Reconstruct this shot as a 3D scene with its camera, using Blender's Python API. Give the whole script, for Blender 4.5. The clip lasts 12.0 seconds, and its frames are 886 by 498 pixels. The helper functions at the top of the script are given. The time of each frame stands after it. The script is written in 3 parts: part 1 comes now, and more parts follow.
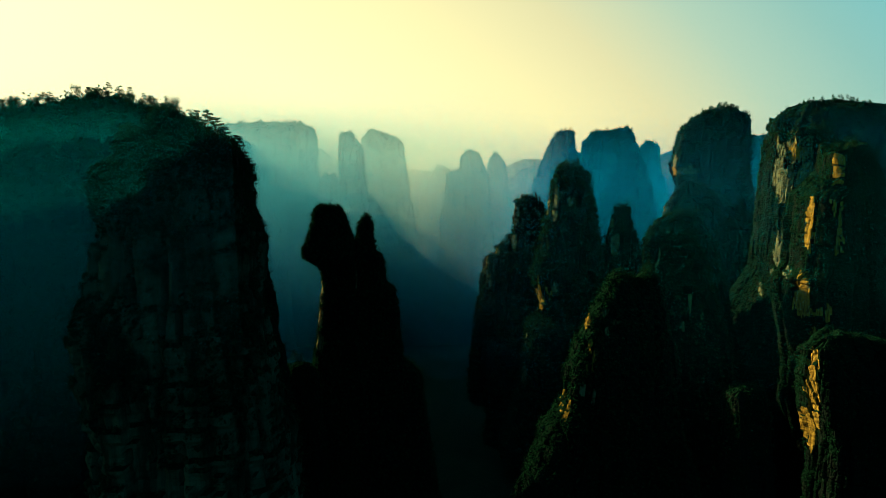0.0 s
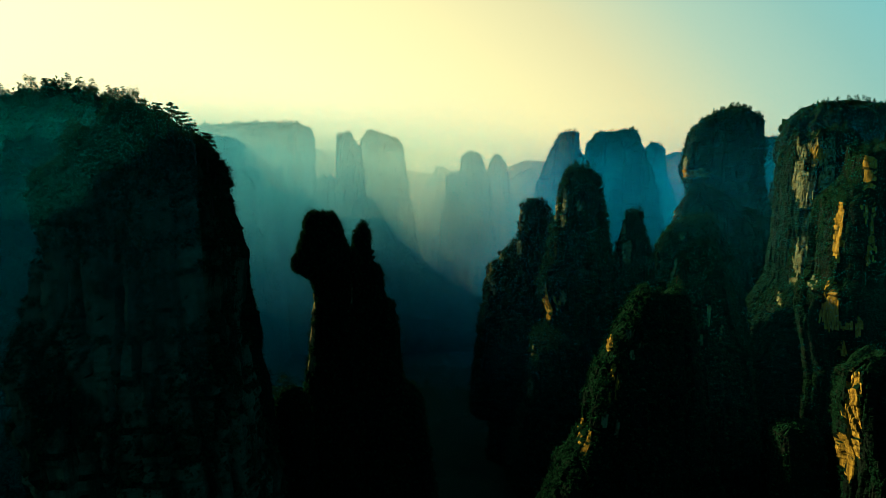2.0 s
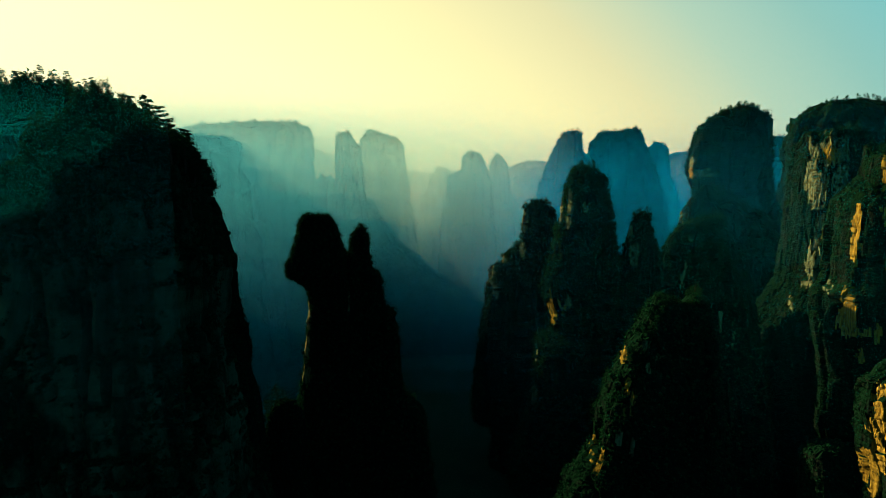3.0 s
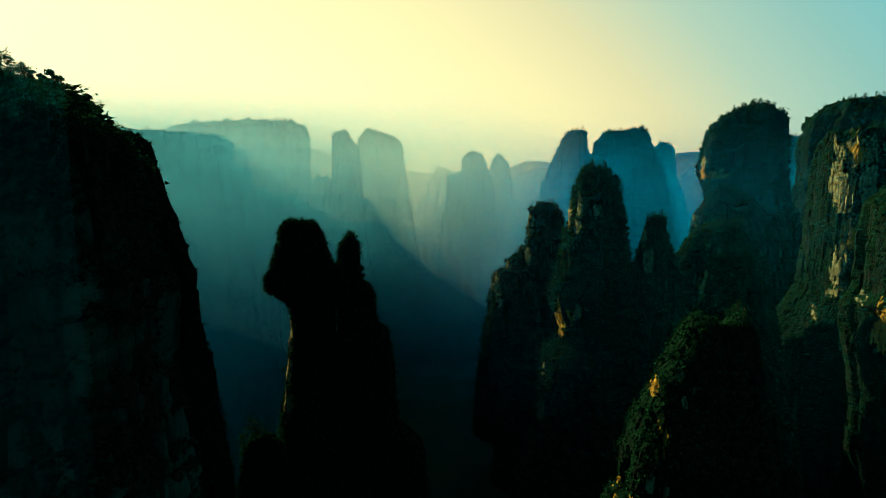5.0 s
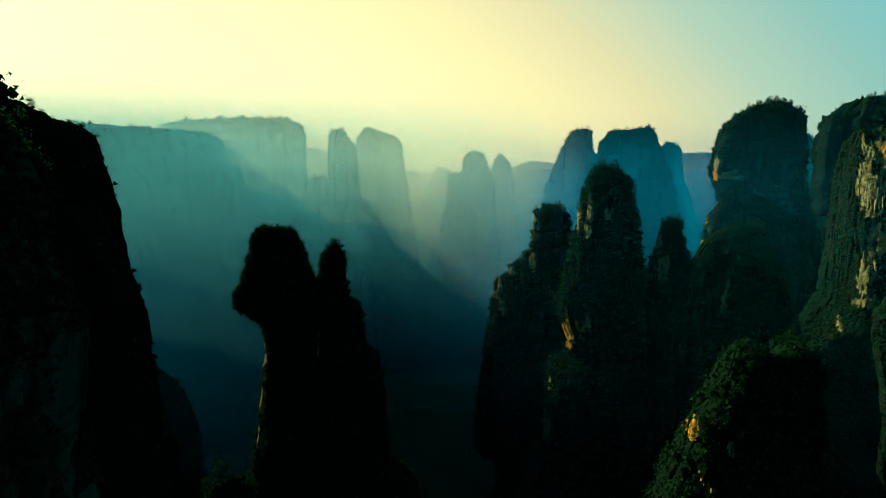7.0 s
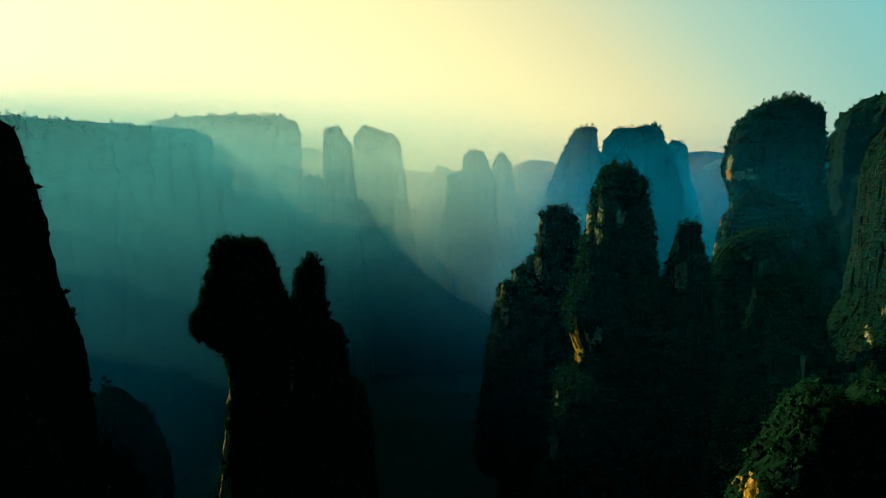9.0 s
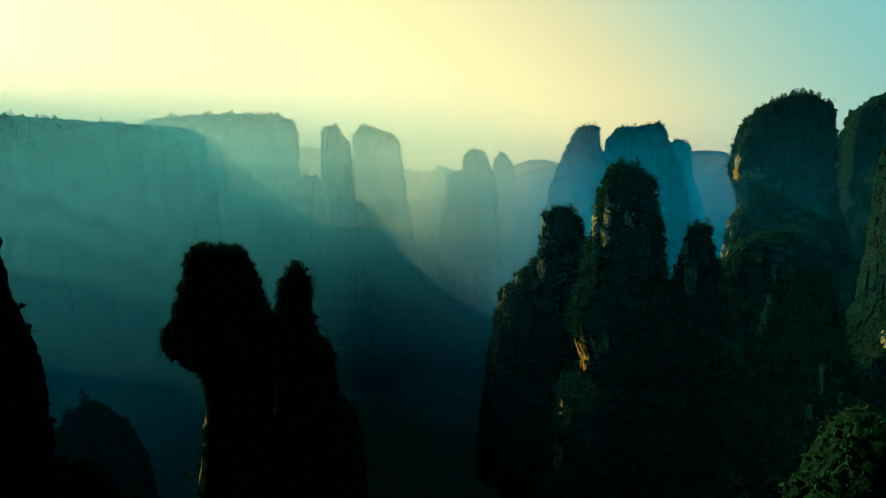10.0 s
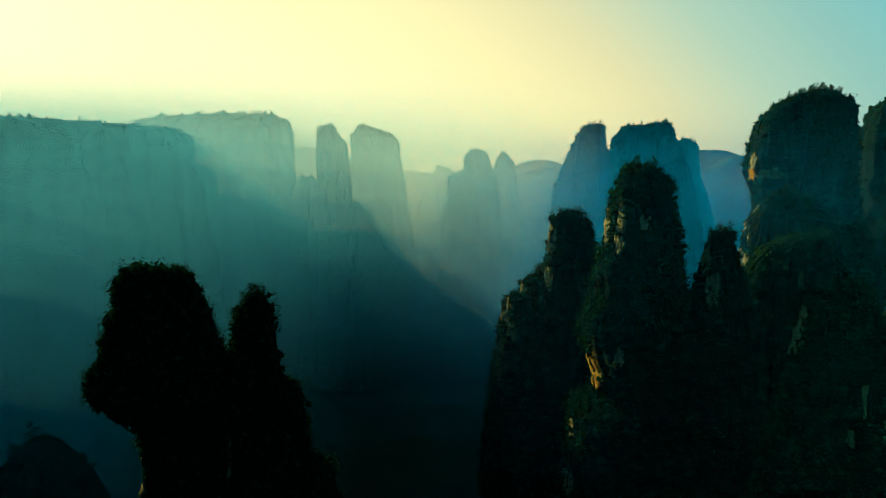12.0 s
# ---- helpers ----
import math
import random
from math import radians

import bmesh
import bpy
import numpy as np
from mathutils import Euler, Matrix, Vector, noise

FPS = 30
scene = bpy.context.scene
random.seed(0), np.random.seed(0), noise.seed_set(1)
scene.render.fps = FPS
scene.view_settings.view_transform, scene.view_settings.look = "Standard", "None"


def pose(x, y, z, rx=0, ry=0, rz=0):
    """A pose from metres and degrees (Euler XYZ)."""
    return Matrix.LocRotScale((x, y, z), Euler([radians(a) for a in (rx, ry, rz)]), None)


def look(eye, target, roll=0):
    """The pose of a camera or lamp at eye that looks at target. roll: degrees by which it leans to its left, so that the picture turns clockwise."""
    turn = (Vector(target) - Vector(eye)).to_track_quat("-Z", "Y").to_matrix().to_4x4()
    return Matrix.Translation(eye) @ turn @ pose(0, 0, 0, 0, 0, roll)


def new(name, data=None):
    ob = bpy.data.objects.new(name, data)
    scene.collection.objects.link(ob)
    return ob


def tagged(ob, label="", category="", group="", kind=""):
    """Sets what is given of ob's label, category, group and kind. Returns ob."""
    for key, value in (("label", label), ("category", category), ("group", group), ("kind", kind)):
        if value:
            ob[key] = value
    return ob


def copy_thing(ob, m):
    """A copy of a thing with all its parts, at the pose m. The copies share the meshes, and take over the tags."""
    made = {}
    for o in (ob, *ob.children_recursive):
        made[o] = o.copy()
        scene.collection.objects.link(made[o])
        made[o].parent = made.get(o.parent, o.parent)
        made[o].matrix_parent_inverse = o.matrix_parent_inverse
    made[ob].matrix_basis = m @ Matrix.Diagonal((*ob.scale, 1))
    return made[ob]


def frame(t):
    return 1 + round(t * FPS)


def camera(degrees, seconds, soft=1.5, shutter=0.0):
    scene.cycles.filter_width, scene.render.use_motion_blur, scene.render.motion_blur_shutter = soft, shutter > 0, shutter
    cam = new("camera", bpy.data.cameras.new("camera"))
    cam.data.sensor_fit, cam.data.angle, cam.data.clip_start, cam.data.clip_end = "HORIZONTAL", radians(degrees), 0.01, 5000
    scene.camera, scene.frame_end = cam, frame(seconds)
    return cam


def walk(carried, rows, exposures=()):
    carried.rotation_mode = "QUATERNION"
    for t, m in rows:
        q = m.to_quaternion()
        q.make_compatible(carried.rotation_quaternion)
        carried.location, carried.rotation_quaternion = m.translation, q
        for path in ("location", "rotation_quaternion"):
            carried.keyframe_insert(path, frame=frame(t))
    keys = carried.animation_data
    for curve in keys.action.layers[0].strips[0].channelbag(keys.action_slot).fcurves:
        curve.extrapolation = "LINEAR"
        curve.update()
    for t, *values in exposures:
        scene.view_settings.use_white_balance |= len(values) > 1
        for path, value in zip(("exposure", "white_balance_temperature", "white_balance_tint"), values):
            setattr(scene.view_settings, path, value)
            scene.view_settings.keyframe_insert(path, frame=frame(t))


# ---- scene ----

cam = camera(70.0, 12.0, soft=0.8)
PATH = [
    (0.0, pose(-0.00, 0.00, 340.00, 82.563, 0.222, -2.059)),
    (0.5, pose(-0.74, 10.88, 340.15, 82.642, 0.166, -2.094)),
    (1.0, pose(-1.26, 22.40, 340.47, 82.687, 0.128, -2.109)),
    (1.5, pose(-1.69, 34.20, 340.83, 82.694, 0.105, -2.129)),
    (2.0, pose(-2.18, 46.42, 341.06, 82.686, 0.090, -2.134)),
    (2.5, pose(-2.61, 58.92, 341.14, 82.681, 0.084, -2.118)),
    (3.0, pose(-2.83, 71.23, 341.20, 82.680, 0.080, -2.119)),
    (5.0, pose(-1.71, 123.02, 340.74, 82.722, -0.012, -2.131)),
    (5.5, pose(-1.04, 135.95, 340.54, 82.713, -0.047, -2.118)),
    (6.0, pose(-0.43, 148.61, 340.42, 82.724, -0.098, -2.109)),
    (6.5, pose(0.26, 161.27, 340.41, 82.735, -0.158, -2.085)),
    (7.0, pose(1.06, 173.76, 340.28, 82.731, -0.207, -2.072)),
    (9.0, pose(3.83, 225.06, 340.42, 82.646, -0.197, -2.090)),
    (9.5, pose(4.59, 237.94, 340.34, 82.618, -0.160, -2.086)),
    (10.0, pose(5.32, 250.59, 340.37, 82.613, -0.123, -2.079)),
    (10.5, pose(6.01, 263.31, 340.41, 82.621, -0.076, -2.069)),
    (11.0, pose(6.76, 275.67, 340.30, 82.642, -0.028, -2.053)),
    (11.5, pose(7.73, 287.98, 340.16, 82.657, 0.022, -2.040)),
    (12.0, pose(8.53, 300.00, 340.08, 82.664, 0.073, -2.009)),
]
walk(cam, PATH, [(0.0, 2.44), (12.0, 2.44)])

# ---- light: a low morning sun ahead and to the left, hazy sky ----
SUN_EL, SUN_AZ, GLOW_AZ = 20.0, -40.0, -40.0
to_sun = Vector((math.sin(radians(SUN_AZ)) * math.cos(radians(SUN_EL)),
                 math.cos(radians(SUN_AZ)) * math.cos(radians(SUN_EL)), math.sin(radians(SUN_EL))))
sun = new("sun", bpy.data.lights.new("sun", "SUN"))
sun.data.energy, sun.data.angle, sun.data.color = 5.0, radians(0.6), (1.0, 0.73, 0.37)
sun.matrix_world = look((0, 0, 900), Vector((0, 0, 900)) - to_sun)

world = bpy.data.worlds.new("world")
scene.world = world
world.use_nodes = True
wn, wl = world.node_tree.nodes, world.node_tree.links
sky = wn.new("ShaderNodeTexSky")
sky.sky_type, sky.sun_disc = "NISHITA", False
sky.sun_elevation, sky.sun_rotation = radians(SUN_EL), radians(SUN_AZ)
sky.air_density, sky.dust_density, sky.ozone_density = 1.0, 3.0, 1.5
# the hazy air glows round the sun and along the horizon below it, and turns to a deep teal away from it
to_glow = Vector((math.sin(radians(GLOW_AZ)), math.cos(radians(GLOW_AZ)), -0.80)).normalized()
way = wn.new("ShaderNodeTexCoord")
dot = wn.new("ShaderNodeVectorMath")
dot.operation = "DOT_PRODUCT"
dot.inputs[1].default_value = to_glow
wl.new(way.outputs["Generated"], dot.inputs[0])
span = wn.new("ShaderNodeMapRange")
span.inputs["From Min"].default_value, span.inputs["From Max"].default_value = -1.0, 1.0
wl.new(dot.outputs["Value"], span.inputs["Value"])
glow = wn.new("ShaderNodeValToRGB")
stops = [(0.0, (0.012, 0.135, 0.195)), (0.40, (0.030, 0.19, 0.25)), (0.50, (0.14, 0.50, 0.53)), (0.56, (0.26, 0.52, 0.45)), (0.61, (0.42, 0.60, 0.44)),
         (0.668, (0.74, 0.71, 0.38)), (0.72, (0.93, 0.86, 0.42)), (0.80, (1.0, 0.97, 0.52)), (0.87, (1.02, 0.99, 0.55)), (1.0, (1.1, 1.05, 0.62))]
while len(glow.color_ramp.elements) < len(stops):
    glow.color_ramp.elements.new(0.5)
for e, (p, c) in zip(glow.color_ramp.elements, stops):
    e.position, e.color = p, (*c, 1)
wl.new(span.outputs[0], glow.inputs[0])
both = wn.new("ShaderNodeMix")
both.data_type, both.blend_type = "RGBA", "ADD"
both.inputs[0].default_value = 0.004
# the glowing layer lies low; above it the sky is a deep clear blue
split = wn.new("ShaderNodeSeparateXYZ")
wl.new(way.outputs["Generated"], split.inputs[0])
height = wn.new("ShaderNodeMapRange")
height.interpolation_type = "SMOOTHSTEP"
for key, value in (("From Min", 0.25), ("From Max", 0.48), ("To Min", 0.0), ("To Max", 1.0)):
    height.inputs[key].default_value = value
wl.new(split.outputs["Z"], height.inputs["Value"])
fade = wn.new("ShaderNodeMix")
fade.data_type = "RGBA"
fade.inputs[7].default_value = (0.010, 0.180, 0.290, 1)
wl.new(height.outputs[0], fade.inputs[0])
wl.new(glow.outputs[0], fade.inputs[6])
wl.new(fade.outputs[2], both.inputs[6])
wl.new(sky.outputs[0], both.inputs[7])
wn["Background"].inputs["Strength"].default_value = 0.200
wl.new(both.outputs[2], wn["Background"].inputs["Color"])


# ---- materials ----
def material(name, rough=0.9):
    m = bpy.data.materials.new(name)
    m.use_nodes = True
    b = m.node_tree.nodes["Principled BSDF"]
    b.inputs["Roughness"].default_value = rough
    b.inputs["Specular IOR Level"].default_value = 0.0
    return m, m.node_tree.nodes, m.node_tree.links, b


def node(nodes, kind, **values):
    n = nodes.new(kind)
    for key, value in values.items():
        n.inputs[key].default_value = value
    return n


def ramp(nodes, stops):
    r = nodes.new("ShaderNodeValToRGB")
    e = r.color_ramp.elements
    while len(e) < len(stops):
        e.new(0.5)
    for k, (p, c) in zip(e, stops):
        k.position, k.color = p, (*c, 1)
    return r


def mixed(nodes, links, fac, a, b, mode="MIX"):
    m = nodes.new("ShaderNodeMix")
    m.data_type, m.blend_type = "RGBA", mode
    for key, value in ((0, fac), (6, a), (7, b)):
        if isinstance(value, (int, float, tuple)):
            m.inputs[key].default_value = (*value, 1) if isinstance(value, tuple) else value
        else:
            links.new(value, m.inputs[key])
    return m.outputs[2]


def rock_material(name, tones, moss_from, streak_mix, canopy=0.0, close=1.0):
    """Bedded, jointed sandstone with dark water streaks and lichen; moss_from: how much of it the moss leaves free."""
    m, n, l, b = material(name, 0.93)
    place = n.new("ShaderNodeTexCoord").outputs["Object"]

    def noise_at(scale, stretch, detail=6.0):
        mp = n.new("ShaderNodeMapping")
        mp.inputs["Scale"].default_value = stretch
        l.new(place, mp.inputs["Vector"])
        t = node(n, "ShaderNodeTexNoise", Scale=scale, Detail=detail, Roughness=0.62)
        l.new(mp.outputs[0], t.inputs["Vector"])
        return t.outputs["Fac"]
    large = noise_at(0.045, (1, 1, 0.5), 8.0)
    streak = noise_at(0.30 * close, (1, 1, 0.09))
    bed = noise_at(0.45, (0.04, 0.04, 1))
    grain = noise_at(1.6, (1, 1, 1))
    c = ramp(n, list(zip((0.30, 0.46, 0.60, 0.74), tones)))
    l.new(large, c.inputs[0])
    s = ramp(n, [(0.38, (0.25, 0.24, 0.22)), (0.54, (1, 1, 1))])
    l.new(streak, s.inputs[0])
    d = ramp(n, [(0.38, (0.50, 0.48, 0.46)), (0.50, (1, 1, 1)), (0.62, (0.80, 0.79, 0.76))])
    l.new(bed, d.inputs[0])
    g = ramp(n, [(0.30, (0.65, 0.65, 0.65)), (0.65, (1.0, 1.0, 1.0))])
    l.new(grain, g.inputs[0])
    col = mixed(n, l, streak_mix, c.outputs[0], s.outputs[0], "MULTIPLY")
    col = mixed(n, l, 0.45, col, d.outputs[0], "MULTIPLY")
    col = mixed(n, l, 1.0, col, g.outputs[0], "MULTIPLY")
    moss = noise_at(0.10 * close, (1, 1, 0.55), 12.0)
    mk = ramp(n, [(moss_from, (0, 0, 0)), (moss_from + 0.10, (1, 1, 1))])
    l.new(moss, mk.inputs[0])
    # moss and low scrub also carpet whatever faces upwards
    turned = n.new("ShaderNodeSeparateXYZ")
    l.new(n.new("ShaderNodeNewGeometry").outputs["Normal"], turned.inputs[0])
    flat = ramp(n, [(0.30, (0, 0, 0)), (0.50, (1, 1, 1))])
    l.new(turned.outputs["Z"], flat.inputs[0])
    cover = mixed(n, l, 1.0, mk.outputs[0], flat.outputs[0], "LIGHTEN")
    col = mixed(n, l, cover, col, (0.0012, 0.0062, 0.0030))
    l.new(col, b.inputs["Base Color"])
    h = mixed(n, l, 0.5, streak, bed)
    h = mixed(n, l, 0.35, h, grain)
    bump = node(n, "ShaderNodeBump", Strength=0.5, Distance=1.2)
    l.new(h, bump.inputs["Height"])
    last = bump
    if canopy:
        v = node(n, "ShaderNodeTexVoronoi", Scale=0.42)
        l.new(place, v.inputs["Vector"])
        lumps = mixed(n, l, 0.45, v.outputs["Distance"], moss)
        last = node(n, "ShaderNodeBump", Strength=canopy, Distance=2.0)
        last.invert = True
        l.new(lumps, last.inputs["Height"])
        l.new(bump.outputs[0], last.inputs["Normal"])
    l.new(last.outputs[0], b.inputs["Normal"])
    return m


def leaf_material(name, dark, light):
    m, n, l, b = material(name, 0.8)
    r = ramp(n, [(0.0, dark), (1.0, light)])
    l.new(n.new("ShaderNodeNewGeometry").outputs["Random Per Island"], r.inputs[0])
    l.new(r.outputs[0], b.inputs["Base Color"])
    # thin leaves let some of the low sun through
    t = n.new("ShaderNodeBsdfTranslucent")
    l.new(r.outputs[0], t.inputs["Color"])
    mx = node(n, "ShaderNodeMixShader", Fac=0.24)
    l.new(b.outputs[0], mx.inputs[1])
    l.new(t.outputs[0], mx.inputs[2])
    l.new(mx.outputs[0], n["Material Output"].inputs["Surface"])
    return m


def bark_material():
    m, n, l, b = material("bark", 0.95)
    t = node(n, "ShaderNodeTexNoise", Scale=3.0, Detail=5.0)
    l.new(n.new("ShaderNodeTexCoord").outputs["Object"], t.inputs["Vector"])
    r = ramp(n, [(0.3, (0.012, 0.010, 0.008)), (0.7, (0.035, 0.026, 0.018))])
    l.new(t.outputs["Fac"], r.inputs[0])
    l.new(r.outputs[0], b.inputs["Base Color"])
    return m


def forest_material():
    m, n, l, b = material("forest_floor", 0.95)
    place = n.new("ShaderNodeTexCoord").outputs["Object"]
    t = node(n, "ShaderNodeTexNoise", Scale=0.02, Detail=12.0, Roughness=0.7)
    v = node(n, "ShaderNodeTexVoronoi", Scale=0.22)
    l.new(place, t.inputs["Vector"])
    l.new(place, v.inputs["Vector"])
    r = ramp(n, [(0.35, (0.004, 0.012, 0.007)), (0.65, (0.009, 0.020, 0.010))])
    l.new(t.outputs["Fac"], r.inputs[0])
    l.new(r.outputs[0], b.inputs["Base Color"])
    bump = node(n, "ShaderNodeBump", Strength=0.6, Distance=3.0)
    bump.invert = True
    l.new(v.outputs["Distance"], bump.inputs["Height"])
    l.new(bump.outputs[0], b.inputs["Normal"])
    return m


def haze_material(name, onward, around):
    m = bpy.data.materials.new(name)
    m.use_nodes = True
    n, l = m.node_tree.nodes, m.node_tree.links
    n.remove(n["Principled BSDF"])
    # droplets throw most of the light onwards, close to its way, and a little of it everywhere; the two colours paint
    # in its lit and shaded tints
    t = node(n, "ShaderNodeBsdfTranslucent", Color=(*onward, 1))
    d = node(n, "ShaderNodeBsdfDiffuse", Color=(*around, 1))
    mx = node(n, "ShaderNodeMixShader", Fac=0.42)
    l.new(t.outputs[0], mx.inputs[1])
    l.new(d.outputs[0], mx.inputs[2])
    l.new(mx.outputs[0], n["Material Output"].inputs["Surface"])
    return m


ROCK = rock_material("weathered_sandstone", [(0.007, 0.021, 0.022), (0.012, 0.028, 0.029), (0.021, 0.043, 0.041), (0.014, 0.036, 0.040)], 0.43, 0.8)
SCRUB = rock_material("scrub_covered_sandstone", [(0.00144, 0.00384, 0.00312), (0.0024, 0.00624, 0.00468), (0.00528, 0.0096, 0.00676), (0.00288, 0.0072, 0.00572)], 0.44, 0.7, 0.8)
# ochre rock colour that also paints in the sunlit faces
FRESH = rock_material("sunlit_ochre_sandstone", [(0.132, 0.08567, 0.0165), (0.1914, 0.1324, 0.0198), (0.2244, 0.1558, 0.0231), (0.1782, 0.1402, 0.0396)], 0.57, 0.95, close=3.0)
# pale bare rock; also painted along sun-side edges as rim light
PALE = rock_material("pale_and_rim_lit_sandstone", [(0.05566, 0.07405, 0.04158), (0.08976, 0.1143, 0.06098), (0.1257, 0.1394, 0.05914), (0.09425, 0.1252, 0.07392)], 0.52, 0.95, close=2.4)
GREY = rock_material("grey_cliff_sandstone", [(0.01183, 0.03888, 0.02352), (0.0182, 0.054, 0.03248), (0.0273, 0.06912, 0.0392), (0.02002, 0.05508, 0.03472)], 0.54, 0.95, close=0.45)
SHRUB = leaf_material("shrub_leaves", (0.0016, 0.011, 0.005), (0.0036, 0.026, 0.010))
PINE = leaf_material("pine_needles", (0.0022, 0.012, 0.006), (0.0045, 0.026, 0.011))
BARK = bark_material()
FOREST = forest_material()
# lit, shaded and far looks of one haze, each put into its own colours
WARM = haze_material("sun_tinted_mist", (0.155, 0.24, 0.20), (0.0, 0.80, 0.92))
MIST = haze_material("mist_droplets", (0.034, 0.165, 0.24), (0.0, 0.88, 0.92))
CREAM = haze_material("glow_tinted_far_haze", (0.46, 0.44, 0.26), (0.38, 0.60, 0.56))
TEAL = haze_material("shade_tinted_mist", (0.0, 0.15, 0.20), (0.0, 0.85, 0.78))
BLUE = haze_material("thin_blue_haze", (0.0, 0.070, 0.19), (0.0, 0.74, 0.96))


# ---- helpers of this scene ----
def lattice(i, seed):
    h = i[..., 0] * 374761393 + i[..., 1] * 668265263 + i[..., 2] * 1274126177 + seed * 974634211
    h = (h ^ (h >> 13)) * 1274126177
    h = (h ^ (h >> 16)) & 0xFFFFFF
    return h / float(0x7FFFFF) - 1.0


def vnoise(p, seed=0):
    """Smooth noise from -1 to 1 at an array of places."""
    p = np.asarray(p, float)
    i = np.floor(p).astype(np.int64)
    f = p - i
    f = f * f * (3 - 2 * f)
    out = 0.0
    for a in (0, 1):
        for b_ in (0, 1):
            for c in (0, 1):
                w = (f[..., 0] if a else 1 - f[..., 0]) * (f[..., 1] if b_ else 1 - f[..., 1]) * (f[..., 2] if c else 1 - f[..., 2])
                out = out + w * lattice(i + np.array((a, b_, c)), seed)
    return out


def fbm(p, seed=0, octaves=4):
    out, amp = 0.0, 0.5
    for k in range(octaves):
        out = out + amp * vnoise(p * 2.0 ** k, seed + k * 17)
        amp *= 0.5
    return out


def joints(q, seed):
    """Irregular cells in plan: how far each place is from the crack round its cell, and the cell's own number from -1 to 1."""
    i = np.floor(q).astype(np.int64)
    first, second, own = np.full(q.shape[:-1], 9.0), np.full(q.shape[:-1], 9.0), np.zeros(q.shape[:-1])
    for dx in (-1, 0, 1):
        for dy in (-1, 0, 1):
            c = np.concatenate([i + np.array((dx, dy)), np.zeros_like(i[..., :1])], -1)
            ox, oy, number = (lattice(c, seed + k) for k in (0, 1, 2))
            d = np.hypot(q[..., 0] - c[..., 0] - 0.5 - 0.4 * ox, q[..., 1] - c[..., 1] - 0.5 - 0.4 * oy)
            nearer = d < first
            second = np.where(nearer, first, np.minimum(second, d))
            own = np.where(nearer, number, own)
            first = np.where(nearer, d, first)
    return second - first, own


def mesh_of(name, verts, faces, mat, smooth=False):
    me = bpy.data.meshes.new(name)
    me.from_pydata([tuple(v) for v in verts] if not isinstance(verts, np.ndarray) else verts.tolist(), [],
                   faces.tolist() if isinstance(faces, np.ndarray) else faces)
    me.materials.append(mat)
    if smooth:
        me.polygons.foreach_set("use_smooth", [True] * len(me.polygons))
    me.update()
    return me


def under(name, me, parent, label="", kind=""):
    ob = new(name, me)
    ob.parent = parent
    return tagged(ob, label=label, kind=kind)


def shrubs(name, at, normal, size, blades, seed, mat):
    """Many small leafy tufts, one at each place: a lumpy heart with loose leaf sprays round it."""
    rng = np.random.default_rng(seed)
    n = len(at)
    s = size * np.minimum(np.exp(rng.normal(-0.20, 0.55, n)), 2.1)
    c0 = at + normal * (s * 0.25)[:, None]
    axes = np.array([(1, 0, 0), (0, 1, 0), (-1, 0, 0), (0, -1, 0), (0, 0, 1), (0, 0, -1)], float)
    spin = rng.uniform(0, 6.28, n)
    cs, sn = np.cos(spin)[:, None], np.sin(spin)[:, None]
    ring = np.stack([axes[:, 0] * cs - axes[:, 1] * sn, axes[:, 0] * sn + axes[:, 1] * cs, np.repeat(axes[None, :, 2], n, 0)], -1)
    core = c0[:, None, :] + (ring + rng.normal(0, 0.22, (n, 6, 3))) * (0.34 * s)[:, None, None]
    tri = np.array([(0, 1, 4), (1, 2, 4), (2, 3, 4), (3, 0, 4), (1, 0, 5), (2, 1, 5), (3, 2, 5), (0, 3, 5)])
    f0 = (np.arange(n)[:, None, None] * 6 + tri[None]).reshape(-1, 3)
    c = np.repeat(c0, blades, axis=0)
    ss = np.repeat(s, blades)[:, None]
    off = rng.normal(size=(n * blades, 3))
    off *= (rng.uniform(0.55, 1.1, n * blades) / np.linalg.norm(off, axis=1))[:, None]
    c = c + off * ss * 0.8
    u = rng.normal(size=(n * blades, 3))
    u /= np.linalg.norm(u, axis=1)[:, None]
    w = np.cross(u, rng.normal(size=(n * blades, 3)))
    w /= np.linalg.norm(w, axis=1)[:, None]
    ln = np.minimum(ss * rng.uniform(0.10, 0.27, (n * blades, 1)), 0.30 * size)
    v = np.stack([c - u * ln, c + w * ln * 0.9, c + u * ln], 1).reshape(-1, 3)
    f = np.arange(n * blades * 3).reshape(-1, 3) + n * 6
    return mesh_of(name, np.concatenate([core.reshape(-1, 3), v], 0), np.concatenate([f0, f], 0), mat)


def pieces_of(faces, ids):
    """The face numbers ids, sorted into patches that hang together."""
    at = {}
    for i in ids:
        for v in faces[i]:
            at.setdefault(int(v), []).append(int(i))
    left, found = set(int(i) for i in ids), []
    while left:
        todo, patch = [left.pop()], []
        while todo:
            i = todo.pop()
            patch.append(i)
            for v in faces[i]:
                for j in at[int(v)]:
                    if j in left:
                        left.remove(j)
                        todo.append(j)
        found.append(sorted(patch))
    return sorted(found)


BASE = -130.0


